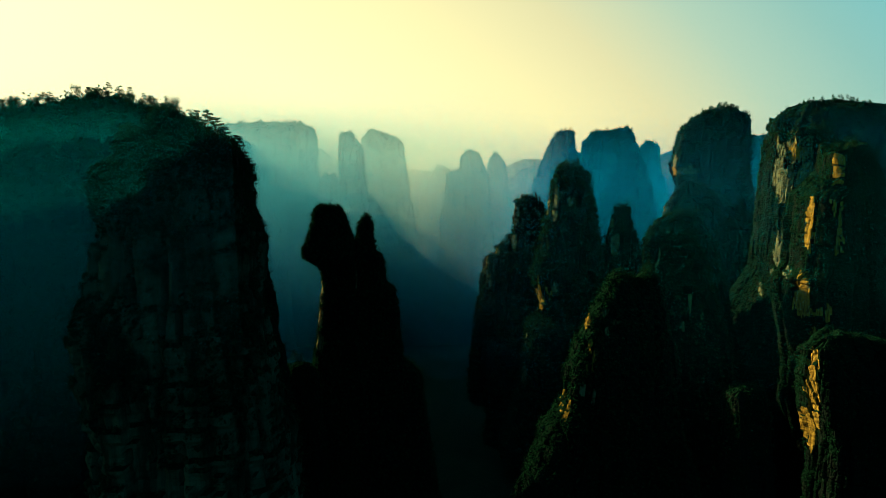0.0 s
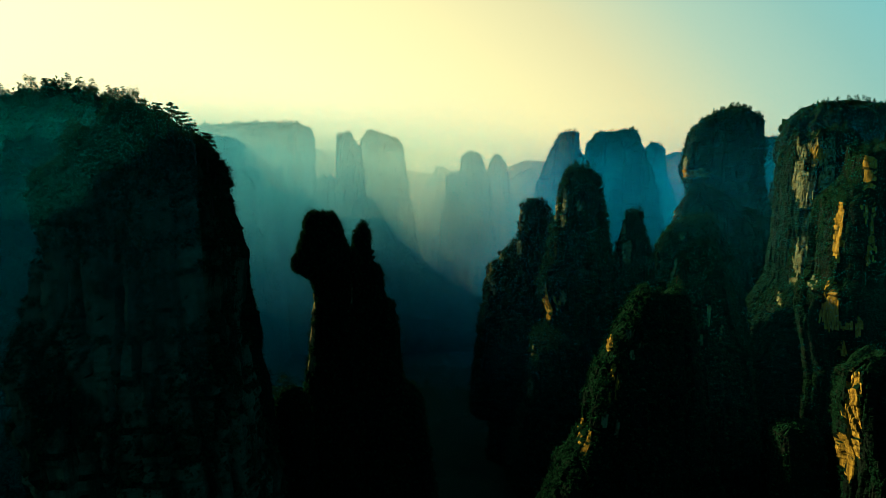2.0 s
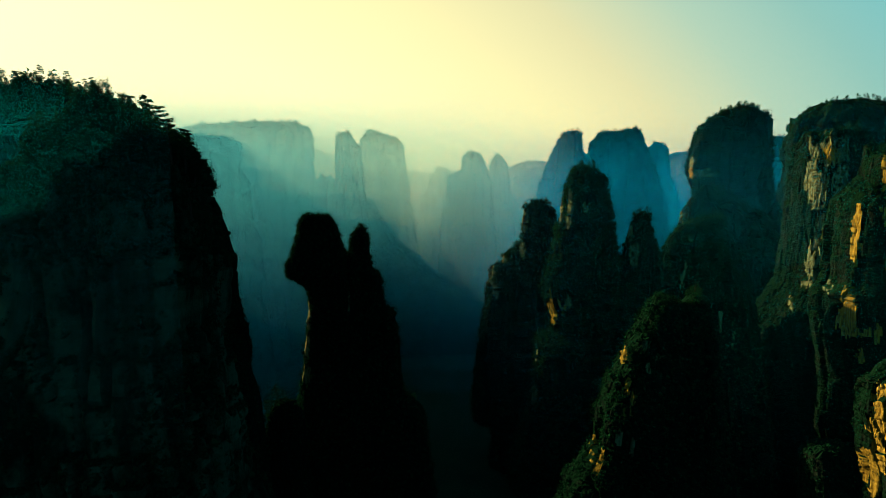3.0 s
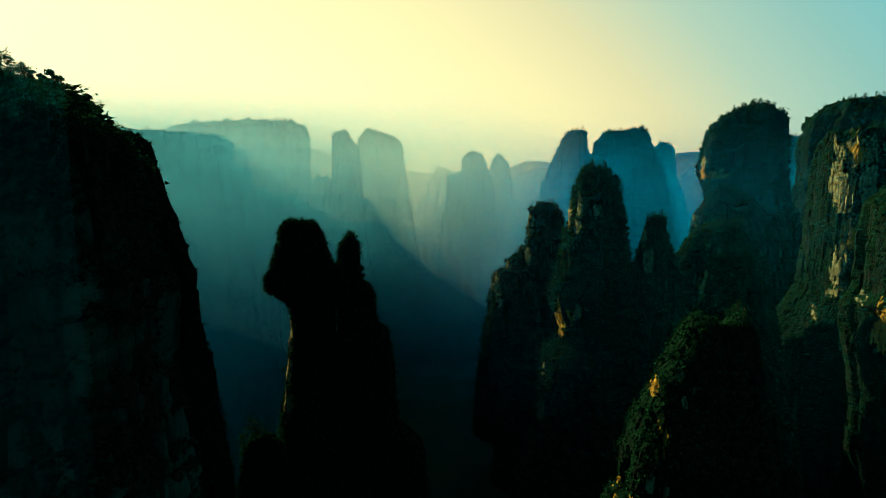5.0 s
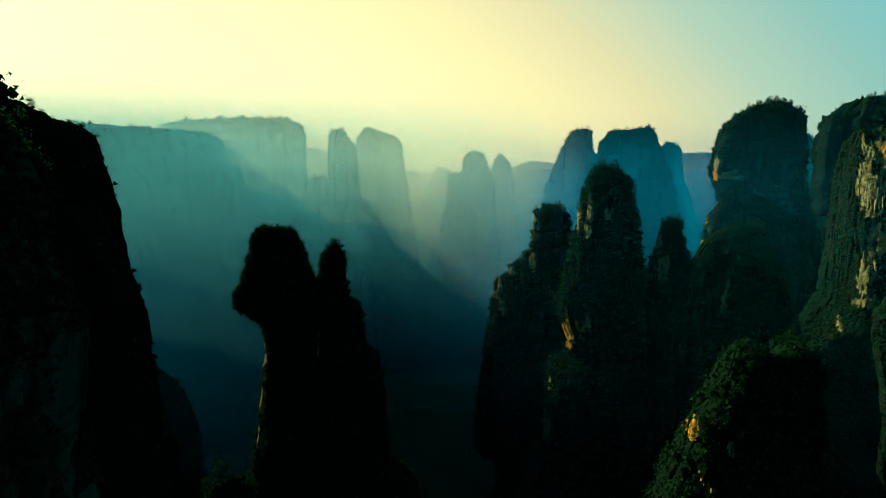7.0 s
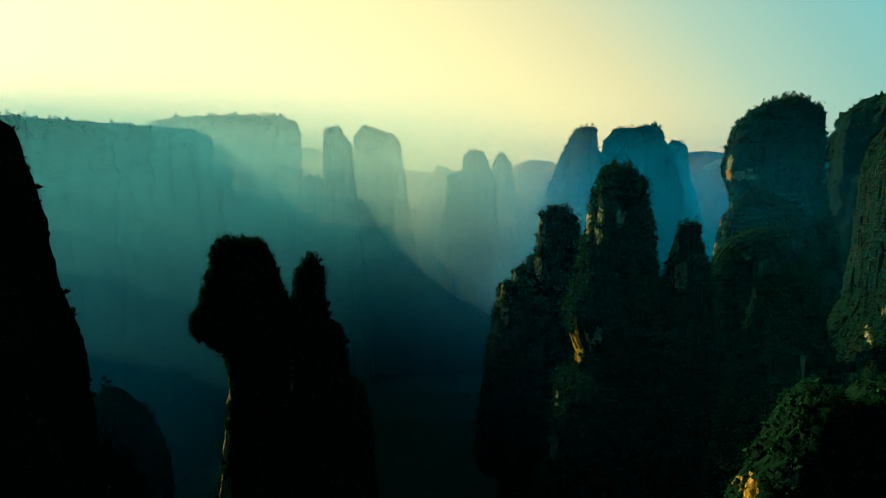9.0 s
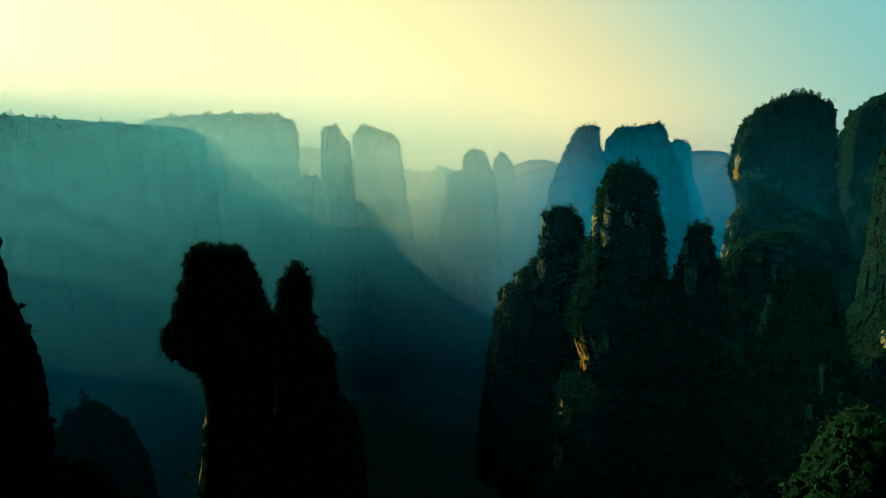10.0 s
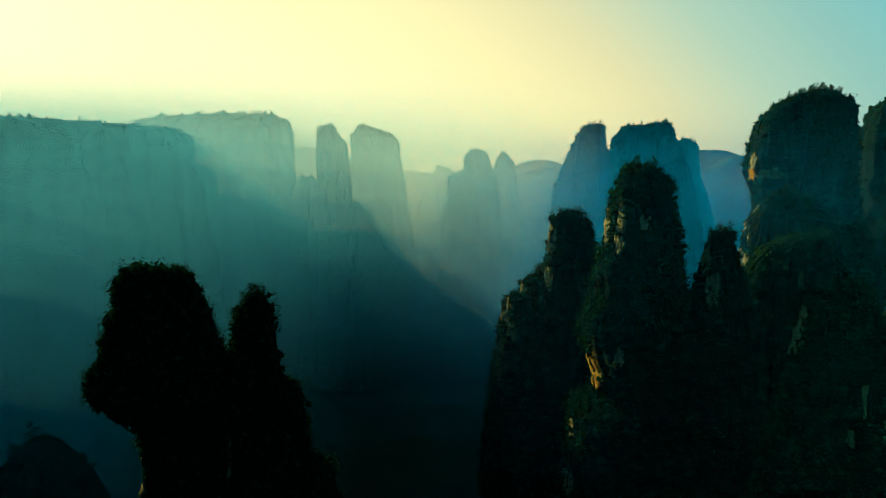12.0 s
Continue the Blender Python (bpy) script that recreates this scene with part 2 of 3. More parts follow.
def pillar(name, label, y, depth, rows, seed, step=3.0, green=0.0, shrub=2.0, tufts=2500, blades=9,
           rough=1.0, box=0.52, yaw=0.0, tree_sites=0, cap=0.10, category="rock spire", scars=(), body=None, ragged=None, taper=0.25, grey=(), leafy=35.0, joint=0.0):
    """A sandstone pillar. rows: height and the two sides' x, from the top down; y: its middle; depth: front to back."""
    rows = sorted(rows)
    zs = np.array([r[0] for r in rows], float) - 0.9 * shrub
    xl = np.array([r[1] for r in rows], float)
    xr = np.array([r[2] for r in rows], float)
    if zs[0] > BASE:
        k = (zs[0] - BASE) * 0.10
        zs, xl, xr = np.r_[BASE, zs], np.r_[xl[0] - k, xl], np.r_[xr[0] + k, xr]
    keep = zs >= BASE - 1
    zs, xl, xr = zs[keep], xl[keep], xr[keep]
    top = zs[-1]
    wide = np.percentile(xr - xl, 70)
    joint = joint or min(45.0, max(5.0, (0.16 if step < 5 else 0.3) * wide))
    layer = max(2.6 * step, 0.55 * joint)
    # the foot, deep in the gorge, and the back are coarser than the rest
    foot = min(max(zs[0], 325 - 0.58 * (y + depth / 2)), top - 20)
    z = np.r_[np.arange(zs[0], foot - step, 5 * step), np.linspace(foot, top, int((top - foot) / step) + 2)]
    nz = len(z)
    a = np.interp(z, zs, (xr - xl) / 2)
    cx = np.interp(z, zs, (xr + xl) / 2)
    x0 = float(cx[-1])
    b = depth / 2 * np.clip(a / (wide / 2), 0.05, 1.6) ** 0.6
    b = b * (1 - taper * np.clip((z - top + 0.9 * min(wide, 70)) / (0.9 * min(wide, 70)), 0, 1) ** 1.5)
    fine_th = np.linspace(0, 2 * math.pi, 4001)
    qx = wide / 2 * np.sign(np.cos(fine_th)) * np.abs(np.cos(fine_th)) ** box
    qy = depth / 2 * np.sign(np.sin(fine_th)) * np.abs(np.sin(fine_th)) ** box
    run = np.hypot(np.diff(qx), np.diff(qy)) * np.where(qy[1:] > 0.2 * depth, 0.3, 1.0)
    run = np.r_[0, np.cumsum(run)]
    nt = int(min(640, max(48, run[-1] / step)))
    th = np.interp(np.arange(nt) / nt * run[-1], run, fine_th)
    ct, st = np.cos(th), np.sin(th)
    ex, ey = np.sign(ct) * np.abs(ct) ** box, np.sign(st) * np.abs(st) ** box
    X = cx[:, None] - x0 + a[:, None] * ex
    Y = b[:, None] * ey
    Z = np.repeat(z[:, None], nt, 1)
    out = np.stack([ct / np.maximum(a[:, None], 1), st / np.maximum(b[:, None], 1)], -1)
    out /= np.linalg.norm(out, axis=-1)[..., None]
    P = np.stack([X, Y, Z], -1)
    big = fbm(P * np.array([0.022, 0.022, 0.008]), seed, 3)
    bedz = Z + 3.0 * fbm(P * 0.012, seed + 2, 2)
    # upright joints part the stone into columns, bedding planes part the columns into blocks
    crack, column = joints(P[..., :2] / joint + 0.35 * fbm(P * np.array([0.02, 0.02, 0.007]), seed + 5, 2)[..., None], seed + 6)
    crack2, column2 = joints(P[..., :2] * 2.3 / joint + 0.2 * fbm(P * 0.03, seed + 7, 2)[..., None], seed + 9)
    part_of = np.floor(column * 9999).astype(np.int64)
    lift = bedz / layer + 1.3 * vnoise(np.stack([P[..., 0] * 0.012, P[..., 1] * 0.012, bedz * 0.45 / layer], -1), seed + 8) + 0.5 * column
    bed_no = np.floor(lift).astype(np.int64)
    tall_no = np.floor(bedz / (3.3 * layer) + 0.5 * column).astype(np.int64)
    zero = np.zeros_like(bed_no)
    stone_out = lattice(np.stack([bed_no, part_of, zero], -1), seed + 11)
    block = lattice(np.stack([tall_no, part_of, zero], -1), seed + 12)
    bed_out = lattice(np.stack([bed_no, zero, zero], -1), seed + 14)
    notch = np.abs(2 * (lift - bed_no) - 1) ** 5
    fine = fbm(P * 0.42 / step, seed + 13, 3)
    amp = np.clip(a / (2.4 * joint), 0.2, 1.0)[:, None] * rough
    deep = np.clip(a / 22.0, 0.15, 1.6)[:, None] * rough
    sharp = np.clip(0.5 + 1.6 * fbm(P * np.array([0.03, 0.03, 0.02]), seed + 16, 3), 0.1, 1.0)
    worn = 1 - 0.7 * np.clip(fbm(P * 0.05, seed + 17, 2) * 3, 0, 1)
    push = amp * (joint * (0.12 * column + 0.17 * block - 0.30 * worn * np.exp(-(crack / 0.09) ** 2))
                  + sharp * joint * (0.05 * column2 - 0.08 * np.exp(-(crack2 / 0.10) ** 2))
                  + sharp * layer * (0.10 * stone_out + 0.20 * bed_out - 0.16 * notch) + 0.9 * step * fine) + deep * 4.5 * big - 0.06 * joint * amp
    P[..., 0] += out[..., 0] * push
    P[..., 1] += out[..., 1] * push
    # the crown is broken into uneven heads
    rag = ragged if ragged is not None else min(16.0, max(2.5, 0.13 * wide))
    tall = min(0.4 * (top - zs[0]), 3.0 * wide)
    high = np.clip((Z - top + tall) / tall, 0, 1)
    head = np.stack([P[..., 0] * 0.055, P[..., 1] * 0.055, np.zeros_like(X)], -1)

    def sag(q):
        return rag * np.clip(0.25 - 1.3 * fbm(q, seed + 25, 3), 0, 1.2)
    P[..., 2] += 0.8 * fine - high ** 2 * sag(head)
    verts = [P.reshape(-1, 3)]
    rings, count = [np.arange(nz * nt).reshape(nz, nt)], nz * nt
    crown = P[-1]
    mid = crown.mean(0)
    for s in (0.85, 0.65, 0.45, 0.25, 0.08):
        ring = mid + (crown - mid) * s
        flat = np.stack([ring[:, 0] * 0.055, ring[:, 1] * 0.055, np.zeros(nt)], -1)
        ring[:, 2] = top + cap * a[-1] * (1 - s * s) ** 0.8 + 1.2 * fbm(ring * 0.12, seed + 21, 2) - sag(flat)
        verts.append(ring)
        rings.append(np.arange(count, count + nt)[None])
        count += nt
    R = np.concatenate(rings, 0)
    V = np.concatenate(verts, 0)
    nxt = np.roll(R, -1, axis=1)
    faces = np.stack([R[:-1], nxt[:-1], nxt[1:], R[1:]], -1).reshape(-1, 4)
    # tufts on ledges, on the crown and wherever the stone is weathered enough
    A, B, C, D = (V[faces[:, k]] for k in range(4))
    cr = np.cross(C - A, D - B)
    area = np.linalg.norm(cr, axis=1)
    nm = cr / np.maximum(area, 1e-6)[:, None]
    mc = (A + B + C + D) / 4
    want = 2.0 * np.clip(nm[:, 2], 0, 1) + 1.6 * fbm(mc * np.array([0.035, 0.035, 0.022]), seed + 31, 4) + green \
        + 0.9 * np.clip((mc[:, 2] - top + leafy) / 35, 0, 1)
    slot = np.zeros(len(faces), int)
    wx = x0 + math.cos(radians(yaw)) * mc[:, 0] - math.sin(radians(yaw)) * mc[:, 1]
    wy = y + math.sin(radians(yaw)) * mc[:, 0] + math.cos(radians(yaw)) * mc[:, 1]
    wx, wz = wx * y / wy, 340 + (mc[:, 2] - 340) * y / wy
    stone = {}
    # some pale patches paint in rim-lit edges, the others are bare rock
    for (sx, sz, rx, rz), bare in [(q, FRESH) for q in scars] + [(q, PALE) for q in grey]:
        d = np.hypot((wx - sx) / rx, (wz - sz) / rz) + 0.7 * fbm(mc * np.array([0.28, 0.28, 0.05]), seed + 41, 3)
        # ochre keeps to faces turned to the sun, so its colour carries sunlight
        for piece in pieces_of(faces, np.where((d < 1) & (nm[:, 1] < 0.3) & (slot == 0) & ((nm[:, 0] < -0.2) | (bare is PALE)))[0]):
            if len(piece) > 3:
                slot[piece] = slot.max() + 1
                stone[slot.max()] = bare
    want = np.where(slot > 0, -1.0, want)
    w = area * np.clip(want, 0.35 if green >= 0.25 else 0.0, 1.0) ** 1.3 * (slot == 0) * np.where(nm[:, 1] > 0.5, 0.2, 1.0) * np.where(mc[:, 2] < 335 - 0.58 * y, 0.08, 1.0)
    rng = np.random.default_rng(seed)
    pick = rng.choice(len(w), tufts, p=w / w.sum()) if w.sum() > 0 else np.array([], int)
    jit = rng.uniform(0, 1, (len(pick), 2, 1))
    at = A[pick] * (1 - jit[:, 0]) * (1 - jit[:, 1]) + B[pick] * jit[:, 0] * (1 - jit[:, 1]) \
        + C[pick] * jit[:, 0] * jit[:, 1] + D[pick] * (1 - jit[:, 0]) * jit[:, 1]
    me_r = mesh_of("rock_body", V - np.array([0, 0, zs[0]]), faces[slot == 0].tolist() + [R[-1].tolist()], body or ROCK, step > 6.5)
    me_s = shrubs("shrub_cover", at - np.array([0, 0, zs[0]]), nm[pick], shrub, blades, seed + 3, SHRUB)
    root = new(name)
    root.matrix_world = pose(x0, y, zs[0], 0, 0, yaw)
    tagged(root, label, category, kind="")
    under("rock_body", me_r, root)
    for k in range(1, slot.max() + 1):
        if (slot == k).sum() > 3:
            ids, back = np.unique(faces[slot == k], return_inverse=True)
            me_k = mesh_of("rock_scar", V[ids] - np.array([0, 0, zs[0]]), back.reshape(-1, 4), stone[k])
            under("rock_scar", me_k, root, "bare ochre sandstone, coloured in on the sunlit faces" if stone[k] is FRESH else "bare grey cracked sandstone and painted rim light")
    under("shrub_cover", me_s, root, "dark green scrub and small trees on the ledges", "stuff")
    if tree_sites:
        crest = np.where((mc[:, 2] > mc[:, 2].max() - 10 - rag) & (nm[:, 2] > 0.2))[0]
        ledge = np.where((mc[:, 2] > top - 0.22 * (top - zs[0])) & (nm[:, 2] > 0.12) & (want > 0.5))[0]
        m = root.matrix_world
        row = np.arange(len(mc)) // nt - (nz - 1)
        likely = area * np.where(row == 0, 5.0, 1.0) * np.where(wy < y, 1.0, 0.2)
        for good, count in ((crest, int(tree_sites * 0.7)), (ledge, int(tree_sites * 0.3))):
            if len(good):
                for k in rng.choice(good, count, p=likely[good] / likely[good].sum()):
                    SITES.append((m @ Vector(mc[k] - np.array([0, 0, zs[0] + 0.6])), seed))
    return root


SITES = []

# ---- pillars, buttresses and mesas ----
pillar("rock_buttress", "broad grey sandstone buttress with a rounded wooded crown",
       305, 60, [(368, -119, -113), (365, -129, -106), (361, -134, -103), (356, -139, -93), (349, -144, -84), (342, -151, -82), (331, -151, -81), (320, -150, -80), (313, -149, -75), (302, -150, -77), (288, -152, -77), (271, -158, -75), (257, -160, -72), (240, -160, -70), (211, -158, -66), (174, -157, -65)],
       11, step=2.0, green=-0.15, shrub=2.0, tufts=8500, blades=15, tree_sites=50, body=GREY, leafy=72.0)
pillar("rock_buttress", "dark shrubby cliff edge stepping down behind the broad buttress",
       372, 60, [(336, -140, -102), (330, -155, -97), (307, -162, -91), (290, -168, -92), (278, -172, -91), (249, -178, -86), (217, -185, -81), (185, -190, -79), (141, -190, -78)],
       42, step=2.2, green=0.2, shrub=1.7, tufts=2500, blades=15, tree_sites=30, rough=0.7, body=SCRUB)
pillar("rock_buttress", "dark cliff edge with pines behind the wooded ridge",
       450, 60, [(371, -192, -166), (363, -205, -150), (354, -215, -140), (346, -215, -137), (338, -215, -134), (328, -215, -133), (315, -215, -132), (300, -215, -130), (285, -215, -126), (272, -215, -123), (200, -220, -118), (60, -225, -111)],
       46, step=2.4, green=0.3, shrub=1.7, tufts=2500, blades=16, tree_sites=24, rough=0.5, body=SCRUB)
pillar("wooded_ridge", "steep dark ridge crowned with pines and broadleaf trees behind the buttress",
       385, 80, [(384, -190, -165), (381, -215, -150), (377, -255, -138), (372, -285, -130), (350, -310, -128), (240, -320, -126), (60, -330, -120)],
       12, step=3.5, green=0.8, shrub=3.8, tufts=5200, blades=18, tree_sites=190, ragged=7.0, box=0.95, cap=0.06, category="ridge", taper=0.75, body=SCRUB)
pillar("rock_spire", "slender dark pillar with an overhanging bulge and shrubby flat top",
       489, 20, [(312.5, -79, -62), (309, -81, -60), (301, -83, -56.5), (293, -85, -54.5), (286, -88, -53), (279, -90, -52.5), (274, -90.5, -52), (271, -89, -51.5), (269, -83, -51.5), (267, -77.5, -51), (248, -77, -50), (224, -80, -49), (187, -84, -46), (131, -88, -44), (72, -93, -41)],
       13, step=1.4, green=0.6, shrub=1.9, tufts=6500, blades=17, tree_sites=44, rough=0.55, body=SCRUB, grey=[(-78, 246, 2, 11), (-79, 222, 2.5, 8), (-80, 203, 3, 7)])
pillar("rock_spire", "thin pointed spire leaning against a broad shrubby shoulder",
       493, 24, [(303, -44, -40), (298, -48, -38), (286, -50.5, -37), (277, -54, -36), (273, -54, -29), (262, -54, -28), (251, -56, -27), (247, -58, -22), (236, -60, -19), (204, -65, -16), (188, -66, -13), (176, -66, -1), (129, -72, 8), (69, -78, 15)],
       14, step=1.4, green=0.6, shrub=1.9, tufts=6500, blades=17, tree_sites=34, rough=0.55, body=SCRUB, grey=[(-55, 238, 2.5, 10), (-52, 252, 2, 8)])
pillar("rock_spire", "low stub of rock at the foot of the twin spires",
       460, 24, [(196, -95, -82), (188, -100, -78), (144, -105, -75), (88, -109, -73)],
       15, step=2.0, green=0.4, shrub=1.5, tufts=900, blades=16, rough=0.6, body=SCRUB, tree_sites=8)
pillar("mesa", "long flat-topped sandstone mesa fading into the morning haze",
       971, 300, [(402, -1150, -230), (396, -1180, -215), (350, -1190, -206), (250, -1200, -192), (100, -1220, -172)],
       16, step=8.0, green=0.0, ragged=7.0, shrub=5.0, tufts=5000, blades=3, rough=1.2, box=0.45, yaw=52.0, cap=0.01, category="mesa", tree_sites=300, taper=0.0, body=SCRUB)
pillar("mesa", "sheer blocky end of a flat-topped mesa, pale with haze",
       1765, 260, [(463, -440, -318), (452, -600, -296), (426, -650, -284), (364, -660, -283), (304, -665, -281), (243, -670, -277), (105, -680, -261), (-5, -700, -241)],
       17, step=7.0, shrub=6.0, tufts=2000, blades=3, rough=1.0, box=0.6, cap=0.02, ragged=14.0, category="mesa", tree_sites=110, taper=0.05, body=SCRUB)
pillar("mesa", "hazy stretch of mesa wall in the middle of its long face",
       1540, 260, [(412, -640, -430), (404, -670, -400), (370, -690, -380), (280, -700, -366), (120, -720, -350)],
       44, step=7.0, green=0.0, ragged=8.0, shrub=5.0, tufts=1500, blades=3, rough=1.1, box=0.55, cap=0.02, category="mesa", tree_sites=80, taper=0.05, body=SCRUB)
# added ridge: blocks the sun, and its right flank covers the lit floor
pillar("wooded_ridge", "low saddle of rock added between mesa and towers to shade the valley",
       1720, 160, [(280, -270, -150), (268, -290, -128), (225, -310, -100), (160, -330, -60), (95, -350, 10), (30, -370, 95), (-30, -400, 200)],
       43, step=8.0, green=0.9, shrub=6.0, tufts=3000, blades=3, category="ridge", rough=0.3, body=SCRUB, tree_sites=10)
pillar("rock_spire", "stepped double tower of pale hazy sandstone",
       1640, 70, [(430, -198, -170), (412, -207, -163), (398, -209, -143), (333, -212, -137), (290, -214, -133), (232, -220, -129), (114, -232, -116), (9, -246, -100)],
       18, step=5.0, shrub=5.5, tufts=1500, blades=3, tree_sites=24, body=SCRUB)
pillar("rock_spire", "short pointed stump of rock beside the mesa",
       1680, 50, [(329, -248, -226), (311, -262, -215), (275, -278, -198), (155, -298, -156)],
       19, step=6.0, shrub=4.0, tufts=500, blades=3)
pillar("rock_spire", "broad pale tower with a sloping shoulder, far off in haze",
       2280, 130, [(471, -188, -156), (453, -202, -93), (430, -207, -61), (360, -206, -50), (310, -203, -44), (250, -205, -38), (128, -216, -22), (-37, -236, 8)],
       20, step=7.0, shrub=6.5, tufts=1500, blades=3, tree_sites=30, body=SCRUB)
pillar("rock_spire", "knobbly hazy tower with a round head",
       2200, 90, [(401, 154, 193), (378, 137, 213), (339, 135, 225), (320, 92, 233), (271, 84, 239), (173, 78, 248), (14, 62, 268)],
       21, step=7.0, shrub=6.5, tufts=1500, blades=3, tree_sites=20)
pillar("rock_spire", "pointed hazy spire in the distance",
       2700, 80, [(403, 312, 333), (362, 290, 360), (303, 284, 370), (219, 280, 380), (86, 270, 396)],
       22, step=8.0, shrub=7.0, tufts=1000, blades=3, tree_sites=6)
pillar("rock_spire", "small rounded peak in the distance",
       2900, 90, [(355, 80, 116), (327, 57, 142), (263, 28, 167), (199, 4, 185), (69, -23, 225)],
       23, step=8.0, shrub=6.0, tufts=700, blades=3)
pillar("rock_spire", "blue hazy tower with a long descending shoulder",
       1665, 90, [(435, 365, 398), (425, 350, 404), (387, 329, 411), (372, 324, 423), (331, 307, 430), (264, 289, 442), (152, 280, 456), (-2, 262, 484)],
       24, step=5.0, green=0.1, shrub=4.2, tufts=2200, blades=6, tree_sites=40, yaw=-12, body=SCRUB)
pillar("rock_spire", "wide blue hazy tower with a ragged wooded top",
       1800, 150, [(449, 547, 591), (438, 481, 604), (417, 467, 615), (346, 461, 643), (266, 455, 659), (135, 442, 689), (-31, 421, 738)],
       25, step=6.0, green=0.1, shrub=4.2, tufts=2800, blades=6, tree_sites=60, yaw=-16, body=SCRUB)
pillar("rock_spire", "blunt blue tower behind the wide one",
       2045, 80, [(422, 728, 761), (404, 706, 775), (328, 706, 784), (218, 695, 816), (69, 681, 851)],
       26, step=7.0, shrub=4.0, tufts=1000, blades=3, yaw=-18, body=SCRUB, tree_sites=10)
pillar("rock_spire", "massive block tower with a domed wooded summit",
       1200, 120, [(453, 572, 593), (443, 537, 611), (432, 514, 621), (412, 498, 623), (375, 488, 625), (343, 484, 626), (322, 496, 627), (284, 500, 636), (224, 492, 659), (113, 480, 694), (-24, 463, 737)],
       27, step=4.0, shrub=4.6, tufts=5600, blades=9, tree_sites=90, rough=0.8, box=0.55, green=0.25, yaw=-23, body=SCRUB, scars=[(486, 331, 4, 9)], grey=[(486, 345, 4, 14), (513, 330, 22, 8)])
pillar("wooded_ridge", "shrubby broken foot of the massive tower",
       1090, 110, [(316, 453, 483), (299, 441, 511), (274, 430, 550), (235, 422, 583), (164, 414, 608), (72, 408, 634), (-54, 402, 674)],
       28, step=4.0, green=0.65, shrub=4.0, tufts=2600, blades=12, category="ridge", yaw=-21, body=SCRUB, tree_sites=14, grey=[(437, 304, 3.9, 19.7), (426, 263, 3.9, 13.8), (422, 225, 4.0, 13.9), (446, 343, 3.9, 13.7)])
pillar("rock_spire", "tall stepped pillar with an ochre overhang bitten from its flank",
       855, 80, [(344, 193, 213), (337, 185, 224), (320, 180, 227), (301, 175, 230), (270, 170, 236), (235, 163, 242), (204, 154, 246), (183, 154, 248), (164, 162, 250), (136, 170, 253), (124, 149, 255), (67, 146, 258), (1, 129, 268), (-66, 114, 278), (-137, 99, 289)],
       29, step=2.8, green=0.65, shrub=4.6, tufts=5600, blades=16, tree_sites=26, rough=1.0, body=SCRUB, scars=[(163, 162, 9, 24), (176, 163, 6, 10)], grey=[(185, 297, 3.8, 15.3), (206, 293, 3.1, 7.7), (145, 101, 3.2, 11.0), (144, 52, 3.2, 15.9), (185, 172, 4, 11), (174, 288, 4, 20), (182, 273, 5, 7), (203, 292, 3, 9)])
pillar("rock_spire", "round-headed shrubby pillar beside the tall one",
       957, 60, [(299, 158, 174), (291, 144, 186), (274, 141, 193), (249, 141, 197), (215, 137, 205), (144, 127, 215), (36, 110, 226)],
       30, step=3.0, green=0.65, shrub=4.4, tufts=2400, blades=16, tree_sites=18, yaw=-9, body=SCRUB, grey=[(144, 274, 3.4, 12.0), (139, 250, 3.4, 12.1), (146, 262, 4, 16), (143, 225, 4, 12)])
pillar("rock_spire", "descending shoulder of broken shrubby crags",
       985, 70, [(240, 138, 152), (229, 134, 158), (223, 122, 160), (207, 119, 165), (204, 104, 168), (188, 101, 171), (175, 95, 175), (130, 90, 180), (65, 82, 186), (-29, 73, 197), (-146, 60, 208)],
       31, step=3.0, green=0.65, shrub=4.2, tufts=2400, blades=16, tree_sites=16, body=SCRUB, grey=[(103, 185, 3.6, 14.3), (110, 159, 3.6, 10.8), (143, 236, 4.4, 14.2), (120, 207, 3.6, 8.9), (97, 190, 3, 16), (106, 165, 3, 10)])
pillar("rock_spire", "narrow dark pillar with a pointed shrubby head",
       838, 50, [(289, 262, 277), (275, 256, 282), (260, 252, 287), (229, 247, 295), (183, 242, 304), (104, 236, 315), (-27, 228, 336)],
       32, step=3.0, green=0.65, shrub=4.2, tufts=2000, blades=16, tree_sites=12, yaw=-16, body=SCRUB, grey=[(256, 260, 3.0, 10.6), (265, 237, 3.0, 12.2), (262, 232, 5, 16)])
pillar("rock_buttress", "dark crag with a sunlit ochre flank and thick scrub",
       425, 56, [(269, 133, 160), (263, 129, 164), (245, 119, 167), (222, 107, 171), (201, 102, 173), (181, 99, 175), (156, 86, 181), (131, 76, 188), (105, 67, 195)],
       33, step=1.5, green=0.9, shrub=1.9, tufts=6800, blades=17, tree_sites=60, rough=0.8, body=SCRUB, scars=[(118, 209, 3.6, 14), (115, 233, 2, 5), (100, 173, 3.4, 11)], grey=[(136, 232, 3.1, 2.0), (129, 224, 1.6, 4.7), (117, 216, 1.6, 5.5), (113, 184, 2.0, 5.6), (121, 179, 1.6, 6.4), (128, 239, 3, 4)])
